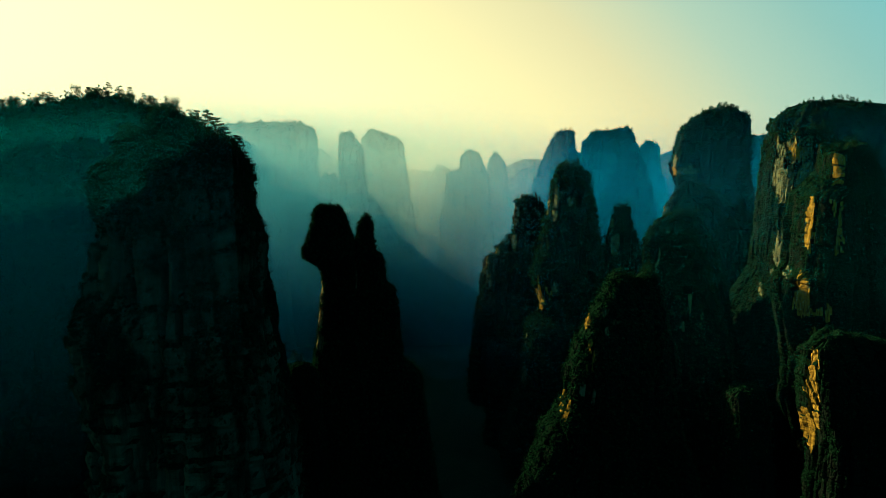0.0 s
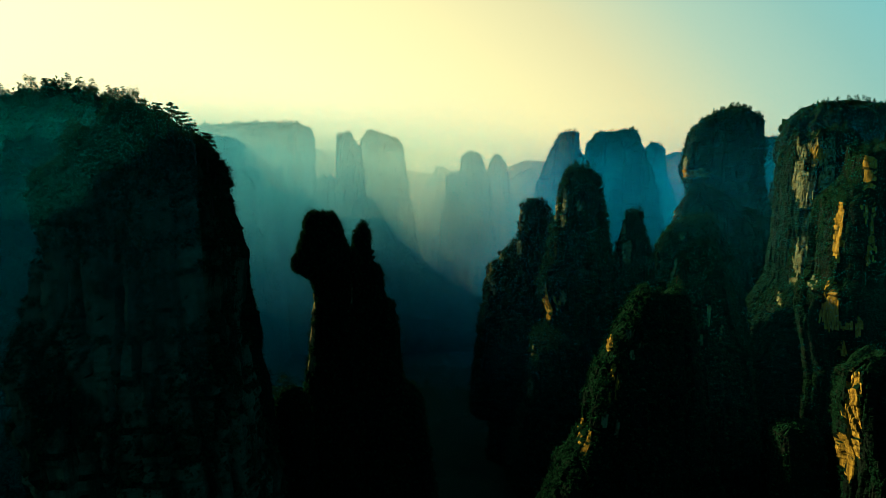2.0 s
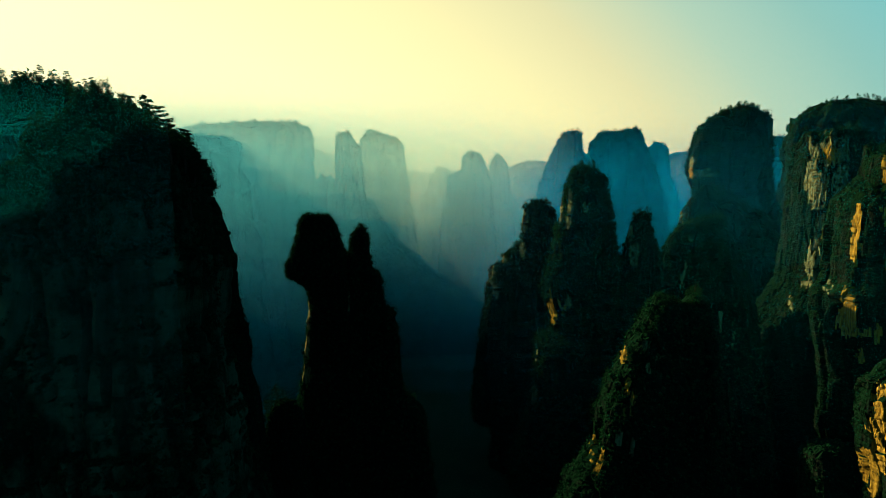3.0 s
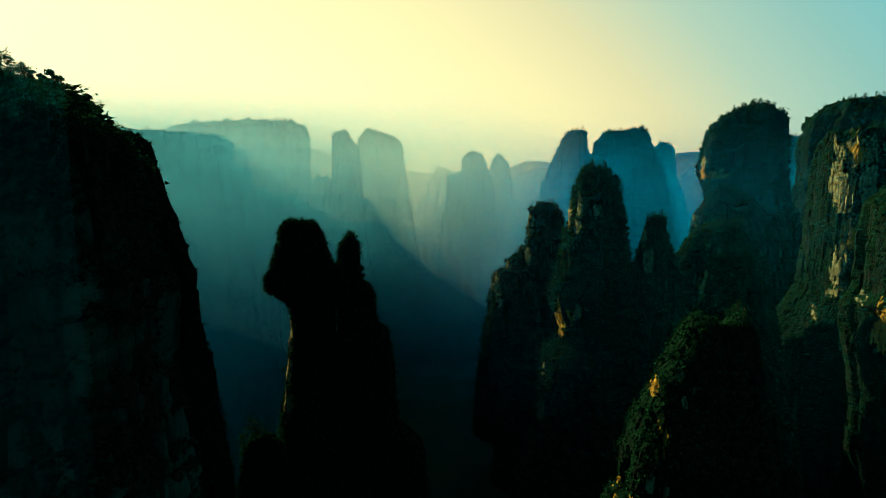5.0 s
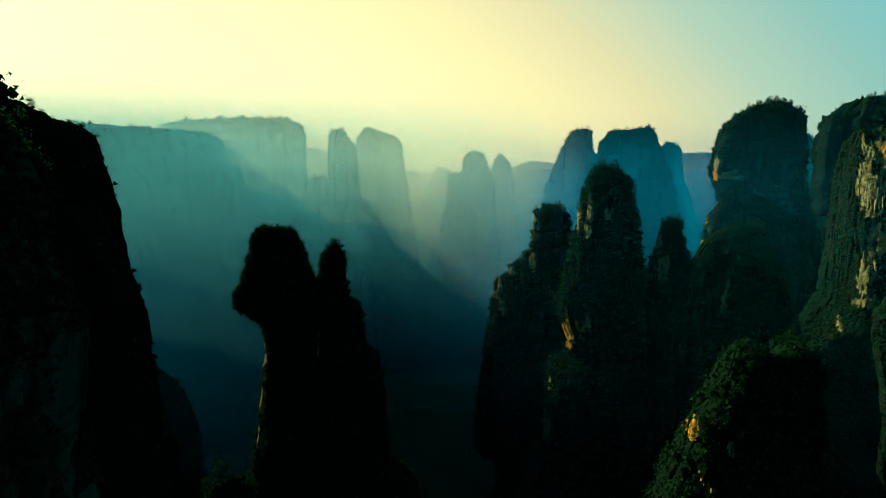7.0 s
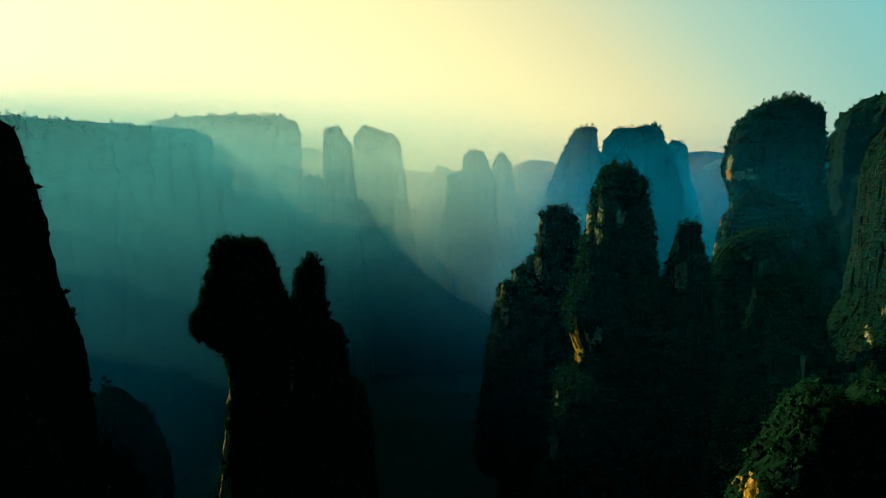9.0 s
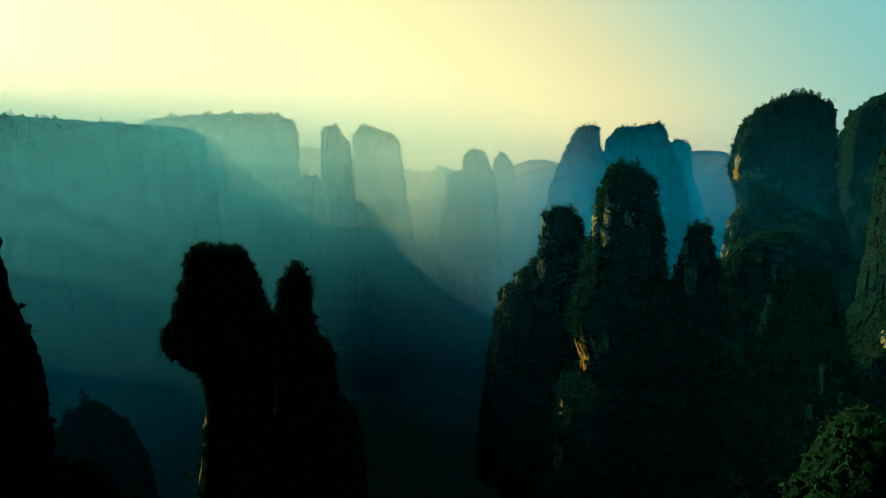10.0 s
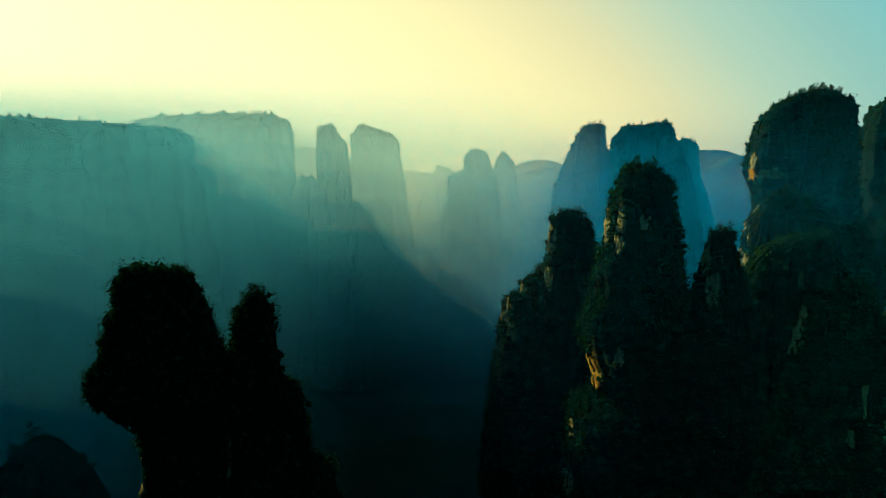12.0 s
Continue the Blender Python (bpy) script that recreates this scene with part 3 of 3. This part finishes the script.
pillar("wooded_ridge", "dark wooded hump with pale rock edges for rim light",
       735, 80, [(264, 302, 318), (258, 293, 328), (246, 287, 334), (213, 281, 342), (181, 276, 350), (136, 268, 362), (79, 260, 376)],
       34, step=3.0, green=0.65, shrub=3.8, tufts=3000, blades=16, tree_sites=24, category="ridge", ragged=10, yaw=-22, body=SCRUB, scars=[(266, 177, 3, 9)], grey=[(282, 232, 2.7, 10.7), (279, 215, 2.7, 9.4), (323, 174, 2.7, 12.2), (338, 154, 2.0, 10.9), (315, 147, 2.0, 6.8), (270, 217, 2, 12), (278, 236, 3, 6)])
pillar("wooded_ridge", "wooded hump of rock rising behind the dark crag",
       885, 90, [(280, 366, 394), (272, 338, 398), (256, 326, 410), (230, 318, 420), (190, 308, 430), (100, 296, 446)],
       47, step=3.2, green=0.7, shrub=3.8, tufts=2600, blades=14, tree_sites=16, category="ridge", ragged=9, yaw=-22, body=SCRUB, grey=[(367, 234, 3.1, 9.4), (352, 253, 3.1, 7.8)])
pillar("massif", "great dark massif with a wooded domed summit",
       1270, 220, [(468, 770, 870), (462, 752, 916), (448, 734, 961), (424, 720, 1008), (385, 714, 1034), (331, 712, 1062), (288, 708, 1089), (200, 690, 1145), (89, 670, 1181)],
       35, step=7.0, green=0.35, shrub=4.5, tufts=3800, blades=6, tree_sites=110, category="massif", yaw=-29, body=SCRUB)
pillar("rock_spire", "blue hazy tower in the gap beside the massif",
       1600, 110, [(421, 845, 874), (408, 835, 908), (358, 828, 934), (286, 823, 953), (155, 813, 992)],
       36, step=7.0, shrub=4.0, tufts=1200, blades=3, yaw=-25, body=SCRUB, tree_sites=10)
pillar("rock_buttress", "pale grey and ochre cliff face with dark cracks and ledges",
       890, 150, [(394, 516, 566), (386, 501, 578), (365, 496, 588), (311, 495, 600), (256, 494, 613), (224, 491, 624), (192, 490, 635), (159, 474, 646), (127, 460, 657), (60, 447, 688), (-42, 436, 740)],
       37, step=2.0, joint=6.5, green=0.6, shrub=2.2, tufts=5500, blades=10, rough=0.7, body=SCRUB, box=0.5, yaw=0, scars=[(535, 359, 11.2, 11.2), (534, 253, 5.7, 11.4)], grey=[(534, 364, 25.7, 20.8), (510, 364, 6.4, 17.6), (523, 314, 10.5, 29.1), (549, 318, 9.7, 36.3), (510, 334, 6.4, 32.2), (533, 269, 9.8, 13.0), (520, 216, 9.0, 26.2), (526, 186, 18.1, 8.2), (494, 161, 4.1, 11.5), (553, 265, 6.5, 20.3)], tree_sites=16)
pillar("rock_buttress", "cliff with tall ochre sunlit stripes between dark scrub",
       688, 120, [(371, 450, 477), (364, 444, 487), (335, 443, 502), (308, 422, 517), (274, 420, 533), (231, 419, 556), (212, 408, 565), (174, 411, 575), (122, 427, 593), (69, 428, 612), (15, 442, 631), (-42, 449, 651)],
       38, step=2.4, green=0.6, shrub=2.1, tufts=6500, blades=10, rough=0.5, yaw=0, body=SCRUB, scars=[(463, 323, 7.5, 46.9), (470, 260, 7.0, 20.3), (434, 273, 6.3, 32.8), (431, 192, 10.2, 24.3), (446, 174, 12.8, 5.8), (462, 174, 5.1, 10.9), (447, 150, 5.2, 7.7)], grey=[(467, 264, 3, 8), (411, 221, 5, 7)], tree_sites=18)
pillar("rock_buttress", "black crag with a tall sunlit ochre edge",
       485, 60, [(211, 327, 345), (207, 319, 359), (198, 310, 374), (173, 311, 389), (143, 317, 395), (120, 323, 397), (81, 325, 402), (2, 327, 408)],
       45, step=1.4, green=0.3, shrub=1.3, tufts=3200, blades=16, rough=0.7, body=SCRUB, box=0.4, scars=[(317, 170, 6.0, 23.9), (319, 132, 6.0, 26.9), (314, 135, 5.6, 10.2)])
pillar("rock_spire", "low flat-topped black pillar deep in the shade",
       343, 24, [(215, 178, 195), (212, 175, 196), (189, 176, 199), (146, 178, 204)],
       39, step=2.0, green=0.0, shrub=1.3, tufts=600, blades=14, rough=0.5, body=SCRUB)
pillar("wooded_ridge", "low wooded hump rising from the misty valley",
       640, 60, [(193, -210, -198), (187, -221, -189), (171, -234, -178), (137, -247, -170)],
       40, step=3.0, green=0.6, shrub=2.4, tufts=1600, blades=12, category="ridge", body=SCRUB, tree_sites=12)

# ---- trees on the crowns and ledges ----
def tube(pts, radii, sides=4):
    v, f = [], []
    for k, (p, r) in enumerate(zip(pts, radii)):
        for j in range(sides):
            a = 2 * math.pi * j / sides
            v.append((p[0] + r * math.cos(a), p[1] + r * math.sin(a), p[2]))
        if k:
            o = (k - 1) * sides
            f += [(o + j, o + (j + 1) % sides, o + sides + (j + 1) % sides, o + sides + j) for j in range(sides)]
    return v, f


def woody(name, limbs):
    v, f = [], []
    for pts, radii in limbs:
        a, b = tube(pts, radii)
        f += [tuple(i + len(v) for i in q) for q in b]
        v += a
    return mesh_of(name, v, f, BARK)


def tree(kind, h, seed, blades=14):
    """A small cliff tree: trunk with its limbs, and a crown of many tufts. Layered flat pads for pines, a loose dome for broadleaf trees."""
    rng = np.random.default_rng(seed)
    lean = rng.uniform(-0.10, 0.10, 2) * h
    line = [(lean[0] * s * s + 0.03 * h * math.sin(5 * s + seed), lean[1] * s * s, h * s) for s in np.linspace(-0.12, 1, 7)]
    limbs = [(line, np.linspace(0.030, 0.006, 7) * h)]
    pads = []
    tiers = 7 if kind == "pine" else 9
    for k in range(tiers):
        s = 0.34 + 0.66 * k / (tiers - 1) if kind == "pine" else rng.uniform(0.35, 0.95)
        root = Vector((lean[0] * s * s, lean[1] * s * s, h * s))
        for q in range(3 if kind == "pine" else 2):
            az = rng.uniform(0, 2 * math.pi)
            reach = h * (0.40 * (1.12 - s) + 0.07) * rng.uniform(0.6, 1.25) if kind == "pine" else h * rng.uniform(0.12, 0.32)
            tip = root + Vector((math.cos(az) * reach, math.sin(az) * reach, h * (rng.uniform(-0.02, 0.05) if kind == "pine" else rng.uniform(0.04, 0.16))))
            if blades > 8:
                limbs.append(([tuple(root), tuple((root + tip) / 2 + Vector((0, 0, 0.02 * h))), tuple(tip)], [0.010 * h, 0.007 * h, 0.003 * h]))
            for c in (0.55, 0.8, 1.0):
                pads.append((root.lerp(tip, c), reach * 0.36 if kind == "pine" else h * 0.13))
    at = np.array([tuple(p) for p, _ in pads])
    size = np.array([r for _, r in pads])
    c = np.repeat(at, blades, 0)
    ss = np.repeat(size, blades)[:, None]
    off = rng.normal(size=(len(c), 3)) * 0.6
    off[:, 2] *= 0.28 if kind == "pine" else 0.8
    c = c + off * ss
    u = rng.normal(size=(len(c), 3))
    u[:, 2] *= 0.4
    u /= np.linalg.norm(u, axis=1)[:, None]
    w = np.cross(u, rng.normal(size=(len(c), 3)))
    w /= np.linalg.norm(w, axis=1)[:, None]
    ln = h * (0.034 if blades > 8 else 0.060) * rng.uniform(0.7, 1.4, (len(c), 1))
    v = np.stack([c - u * ln, c + w * ln * 0.8, c + u * ln], 1).reshape(-1, 3)
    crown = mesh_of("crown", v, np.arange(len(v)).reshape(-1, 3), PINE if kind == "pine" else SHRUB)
    root_ob = new("pine_tree" if kind == "pine" else "broadleaf_tree")
    tagged(root_ob, "dark cliff pine with flat layered branches" if kind == "pine" else "small dark green broadleaf tree with a loose crown",
           "tree", "trees on the crags")
    under("trunk", woody("trunk", limbs), root_ob)
    under("crown", crown, root_ob)
    return root_ob


def snag(h, seed):
    root_ob = new("dead_tree")
    tagged(root_ob, "bare dead tree trunk standing on the crag", "tree", "trees on the crags")
    under("trunk", woody("trunk", [([(0, 0, -0.8), (0.05, 0, h * 0.5), (0.12, 0.05, h)], [0.16, 0.11, 0.04]),
                                   ([(0.06, 0, h * 0.6), (0.4, 0.1, h * 0.7)], [0.04, 0.015])]), root_ob)
    return root_ob


MODELS = [tree("pine", 6.5, 1), tree("pine", 8.0, 2), tree("pine", 5.0, 3), tree("broadleaf", 5.0, 4), tree("broadleaf", 6.5, 5),
          tree("pine", 6.5, 6, 4), tree("broadleaf", 6.0, 7, 4)]
rng = np.random.default_rng(5)
NEAR = (11, 12, 13, 14, 15, 29, 30, 31, 32, 33, 34, 37, 38, 42, 46, 47)
FAR = {"trunk": [], "crown": []}
k = 0
for place, near in SITES:
    grown = float(rng.uniform(0.6, 1.15)) * {13: 0.6, 14: 0.6, 11: 1.1, 12: 1.1, 42: 0.9, 46: 0.8, 33: 0.9}.get(near, 1.5)
    tall, turn, pick = float(rng.uniform(0.9, 1.15)), float(rng.uniform(0, 6.28)), int(rng.integers(0, 10))
    model = MODELS[(pick % 5 if near in (13, 14) else (3, 4, 3, 4, 3, 4, 0, 1, 4, 2)[pick]) if near in (11, 12, 13, 14, 42, 33, 46) else 5 + pick % 2]
    m = Matrix.LocRotScale(place, Euler((0, 0, turn)), None)
    if near not in NEAR:
        for piece in model.children:
            me = piece.data
            v = np.empty(len(me.vertices) * 3)
            me.vertices.foreach_get("co", v)
            v = v.reshape(-1, 3) * np.array([grown, grown, grown * tall])
            v = v @ np.array(m.to_3x3()).T + np.array(place)
            FAR[piece.name.split(".")[0]].append((v, [tuple(p.vertices) for p in me.polygons]))
        continue
    k += 1
    if k <= 7:
        MODELS[k - 1].matrix_world = m
        continue
    t = copy_thing(model, m)
    t.scale = (grown, grown, grown * tall)
woods = tagged(new("distant_trees"), "small dark trees fringing the crowns of the hazy towers and mesas", "trees", kind="stuff")
for part_name, mat in (("trunk", BARK), ("crown", SHRUB)):
    base, vv, ff = 0, [], []
    for v, f in FAR[part_name]:
        vv.append(v)
        ff += [tuple(i + base for i in q) for q in f]
        base += len(v)
    under(part_name, mesh_of(part_name, np.concatenate(vv, 0), ff, mat), woods, kind="stuff")
for k, (x, z) in enumerate([(-99, 357), (-96, 355), (-92, 352), (-88, 350), (-85, 347), (-82, 344), (-80, 339), (-79, 334), (-79, 328), (-78, 322), (-77, 316),
                            (-74, 312), (-75, 306), (-75, 299), (-75, 292), (-74, 284), (-73, 276), (-72, 268)]):
    t = copy_thing(MODELS[(0, 1, 1)[k % 3] if k < 9 else (0, 4, 2, 3)[k % 4]], Matrix.LocRotScale(Vector((x - 0.6, 288 + 3.0 * (k % 4), z - 3.0)), Euler((0.05, 0.16 if k < 9 else 0.4, 1.3 * k)), None))
    t.scale = (2.0, 2.0, 1.6) if k < 9 else (1.5, 1.5, 1.2)
for k, (x, y, z) in enumerate([(-79.5, 486, 307), (-81.5, 487, 300), (-83.5, 486, 292), (-86.5, 487, 286), (-88.5, 486, 280), (-61, 486, 309), (-58, 486, 303), (-56, 486, 294),
                               (-48, 488, 297), (-39, 488, 297), (-38, 487, 288), (-53, 486, 279), (-31, 485, 272), (-22, 485, 248), (-20, 484, 237), (-18, 484, 213)]):
    t = copy_thing(MODELS[(2, 3, 0)[k % 3]], Matrix.LocRotScale(Vector((x, y, z - 1.5)), Euler((0.0, -0.45 if x < -70 or x in (-48, -53) else 0.45, 1.9 * k)), None))
    t.scale = (0.75, 0.75, 0.62)
for k in range(22):
    t = copy_thing(MODELS[3 + k % 2], Matrix.LocRotScale(Vector((-81 + 15 * (k * 0.618 % 1), 475 + 2.0 * (k % 3), 160 + 3.6 * k)), Euler((0.25, -0.2, 2.1 * k)), None))
    t.scale = (0.85, 0.85, 0.65)
for k, (x, z) in enumerate([(-144, 354), (-139, 346), (-136, 338), (-135, 330), (-134, 320), (-133, 308), (-130, 296), (-127, 284)]):
    t = copy_thing(MODELS[(1, 0, 2)[k % 3]], Matrix.LocRotScale(Vector((x - 1.5, 448 + 2.0 * (k % 3), z - 1.5)), Euler((0.05, 0.18, 1.7 * k)), None))
    t.scale = (1.0, 1.0, 0.9)
for k, (x, z, h) in enumerate([(-101.5, 355, 10.5), (-100.2, 354.5, 9.0)]):
    snag(h, k).matrix_world = pose(x, 300, z)


# ---- valley floor ----
def valley():
    n = 170
    u = np.linspace(-1, 1, n)
    u = np.sign(u) * np.abs(u) ** 1.5 * 4700
    gx, gy = np.meshgrid(u, u)
    p = np.stack([gx, gy, np.zeros_like(gx)], -1)
    z = -125 + 70 * fbm(p * 0.0022, 51, 5) + 14 * fbm(p * 0.02, 52, 3)
    v = np.stack([gx, gy, z], -1).reshape(-1, 3)
    r = np.arange(n * n).reshape(n, n)
    f = np.stack([r[:-1, :-1], r[:-1, 1:], r[1:, 1:], r[1:, :-1]], -1).reshape(-1, 4)
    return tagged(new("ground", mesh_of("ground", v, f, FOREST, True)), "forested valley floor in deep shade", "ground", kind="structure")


valley()


def far_ridge(y, low, peaks, seed, label):
    """A long mountain ridge. peaks: x, height over the low crest and half width of its summits."""
    n, k = 420, 14
    x = np.linspace(-3300, 3300, n)
    p = np.stack([x * 0.004, np.full(n, seed * 3.7), np.zeros(n)], -1)
    crest = low + 34 * fbm(p, seed, 5) + 10 * fbm(p * 9, seed + 7, 3)
    for px, ph, pw in peaks:
        crest = np.maximum(crest, low + ph * np.exp(-np.abs((x - px) / pw) ** 2.6) + 9 * fbm(p * 6, seed + 5, 3))
    rows_ = []
    for j in range(k):
        s = j / (k - 1)
        q = np.stack([x * 0.006, np.full(n, j * 0.9), np.zeros(n)], -1)
        rows_.append(np.stack([x, y - 600 * s ** 1.2 + 60 * fbm(q, seed + 3, 3), crest * (1 - s) + BASE * s], -1))
    back = np.stack([x, np.full(n, y + 400.0), np.full(n, BASE)], -1)
    v = np.concatenate([back[None], np.array(rows_)], 0)
    r = np.arange((k + 1) * n).reshape(k + 1, n)
    f = np.stack([r[:-1, :-1], r[1:, :-1], r[1:, 1:], r[:-1, 1:]], -1).reshape(-1, 4)
    ob = new("mountain_ridge", mesh_of("mountain_ridge", v.reshape(-1, 3), f, FOREST, True))
    return tagged(ob, label, "mountain ridge", group="distant ridges")


far_ridge(3500, 270, [(-60, 55, 160), (120, 40, 150), (640, 70, 130), (1150, 60, 200), (1700, 130, 260)], 61, "hazy forested mountain ridge on the horizon")
far_ridge(4300, 300, [(-720, 165, 190), (-520, 60, 160), (300, 20, 200), (760, 88, 190), (1830, 150, 330), (2500, 90, 300)], 62,
          "faint mountain ridge at the far horizon")


# ---- morning haze: thin drifting sheets of droplets, each a sparse screen of fine threads ----
def haze_sheet(y, cover, seed, mat, lean, least, x0=None, x1=None, low=40.0, top=520.0, soft=260.0, mid=0.04):
    """One veil. lean: how fast it thins out away from the sun's side, imitating weaker scattering there; least: what is
    left of it there.
    """
    half = 0.75 * y + 150
    pitch = y / 4600
    floor_z, roof_z = max(-140.0, low - 0.1 * half), top + 0.1 * half
    n = int((roof_z - floor_z) / pitch)
    rng = np.random.default_rng(seed)
    z = floor_z + (np.arange(n) + rng.uniform(0.15, 0.85, n)) * pitch
    seg = 4
    x = np.linspace(x0 or 0.0, x1 or 0.0, seg + 1)
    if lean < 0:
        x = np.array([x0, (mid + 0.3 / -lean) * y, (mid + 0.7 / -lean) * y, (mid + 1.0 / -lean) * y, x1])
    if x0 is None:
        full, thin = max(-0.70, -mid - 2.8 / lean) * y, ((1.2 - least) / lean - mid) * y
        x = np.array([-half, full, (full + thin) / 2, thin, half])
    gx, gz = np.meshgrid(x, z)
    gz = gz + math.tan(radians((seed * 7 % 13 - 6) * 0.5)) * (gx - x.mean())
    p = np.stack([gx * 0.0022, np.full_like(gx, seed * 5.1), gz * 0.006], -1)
    # less cover lower down imitates the shade deep in the valley
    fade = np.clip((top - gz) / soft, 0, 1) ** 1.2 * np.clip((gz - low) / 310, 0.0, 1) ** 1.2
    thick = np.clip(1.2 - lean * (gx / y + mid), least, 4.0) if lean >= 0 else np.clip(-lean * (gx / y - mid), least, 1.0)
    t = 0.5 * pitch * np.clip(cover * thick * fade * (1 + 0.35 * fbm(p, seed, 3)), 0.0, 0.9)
    yy = y + 25 * fbm(p * 0.7, seed + 4, 2) * min(1.0, y / 600)
    lo, hi = np.stack([gx, yy, gz - t], -1), np.stack([gx, yy, gz + t], -1)
    v = np.concatenate([lo.reshape(-1, 3), hi.reshape(-1, 3)], 0)
    r = np.arange(n * (seg + 1)).reshape(n, seg + 1)
    k = n * (seg + 1)
    f = np.stack([r[:, :-1], r[:, 1:], r[:, 1:] + k, r[:, :-1] + k], -1).reshape(-1, 4)
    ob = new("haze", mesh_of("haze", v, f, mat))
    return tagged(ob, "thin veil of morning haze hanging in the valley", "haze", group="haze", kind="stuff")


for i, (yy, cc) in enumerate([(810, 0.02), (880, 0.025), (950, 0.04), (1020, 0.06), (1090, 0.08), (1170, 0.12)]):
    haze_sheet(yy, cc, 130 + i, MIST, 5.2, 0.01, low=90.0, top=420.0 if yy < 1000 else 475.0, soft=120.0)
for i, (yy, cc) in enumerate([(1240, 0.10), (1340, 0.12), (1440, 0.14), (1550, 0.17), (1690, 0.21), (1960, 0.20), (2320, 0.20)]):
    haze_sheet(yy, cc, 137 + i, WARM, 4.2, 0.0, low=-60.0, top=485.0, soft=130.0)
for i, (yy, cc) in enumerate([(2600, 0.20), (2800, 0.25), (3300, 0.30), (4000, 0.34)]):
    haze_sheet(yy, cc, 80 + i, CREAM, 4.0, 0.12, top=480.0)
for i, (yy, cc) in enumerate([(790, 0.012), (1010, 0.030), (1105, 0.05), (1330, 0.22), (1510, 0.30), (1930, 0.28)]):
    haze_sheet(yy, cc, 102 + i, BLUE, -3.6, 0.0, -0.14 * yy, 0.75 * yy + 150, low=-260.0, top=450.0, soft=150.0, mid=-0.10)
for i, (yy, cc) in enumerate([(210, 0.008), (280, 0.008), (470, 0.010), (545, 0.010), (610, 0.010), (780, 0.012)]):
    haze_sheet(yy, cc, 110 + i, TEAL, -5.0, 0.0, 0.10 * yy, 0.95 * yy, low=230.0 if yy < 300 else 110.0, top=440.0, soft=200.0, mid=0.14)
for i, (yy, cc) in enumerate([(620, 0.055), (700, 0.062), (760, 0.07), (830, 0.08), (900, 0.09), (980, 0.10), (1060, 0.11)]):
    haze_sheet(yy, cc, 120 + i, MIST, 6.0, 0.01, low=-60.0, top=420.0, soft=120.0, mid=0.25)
# the left-hand veils carry the teal of the shade in their colour
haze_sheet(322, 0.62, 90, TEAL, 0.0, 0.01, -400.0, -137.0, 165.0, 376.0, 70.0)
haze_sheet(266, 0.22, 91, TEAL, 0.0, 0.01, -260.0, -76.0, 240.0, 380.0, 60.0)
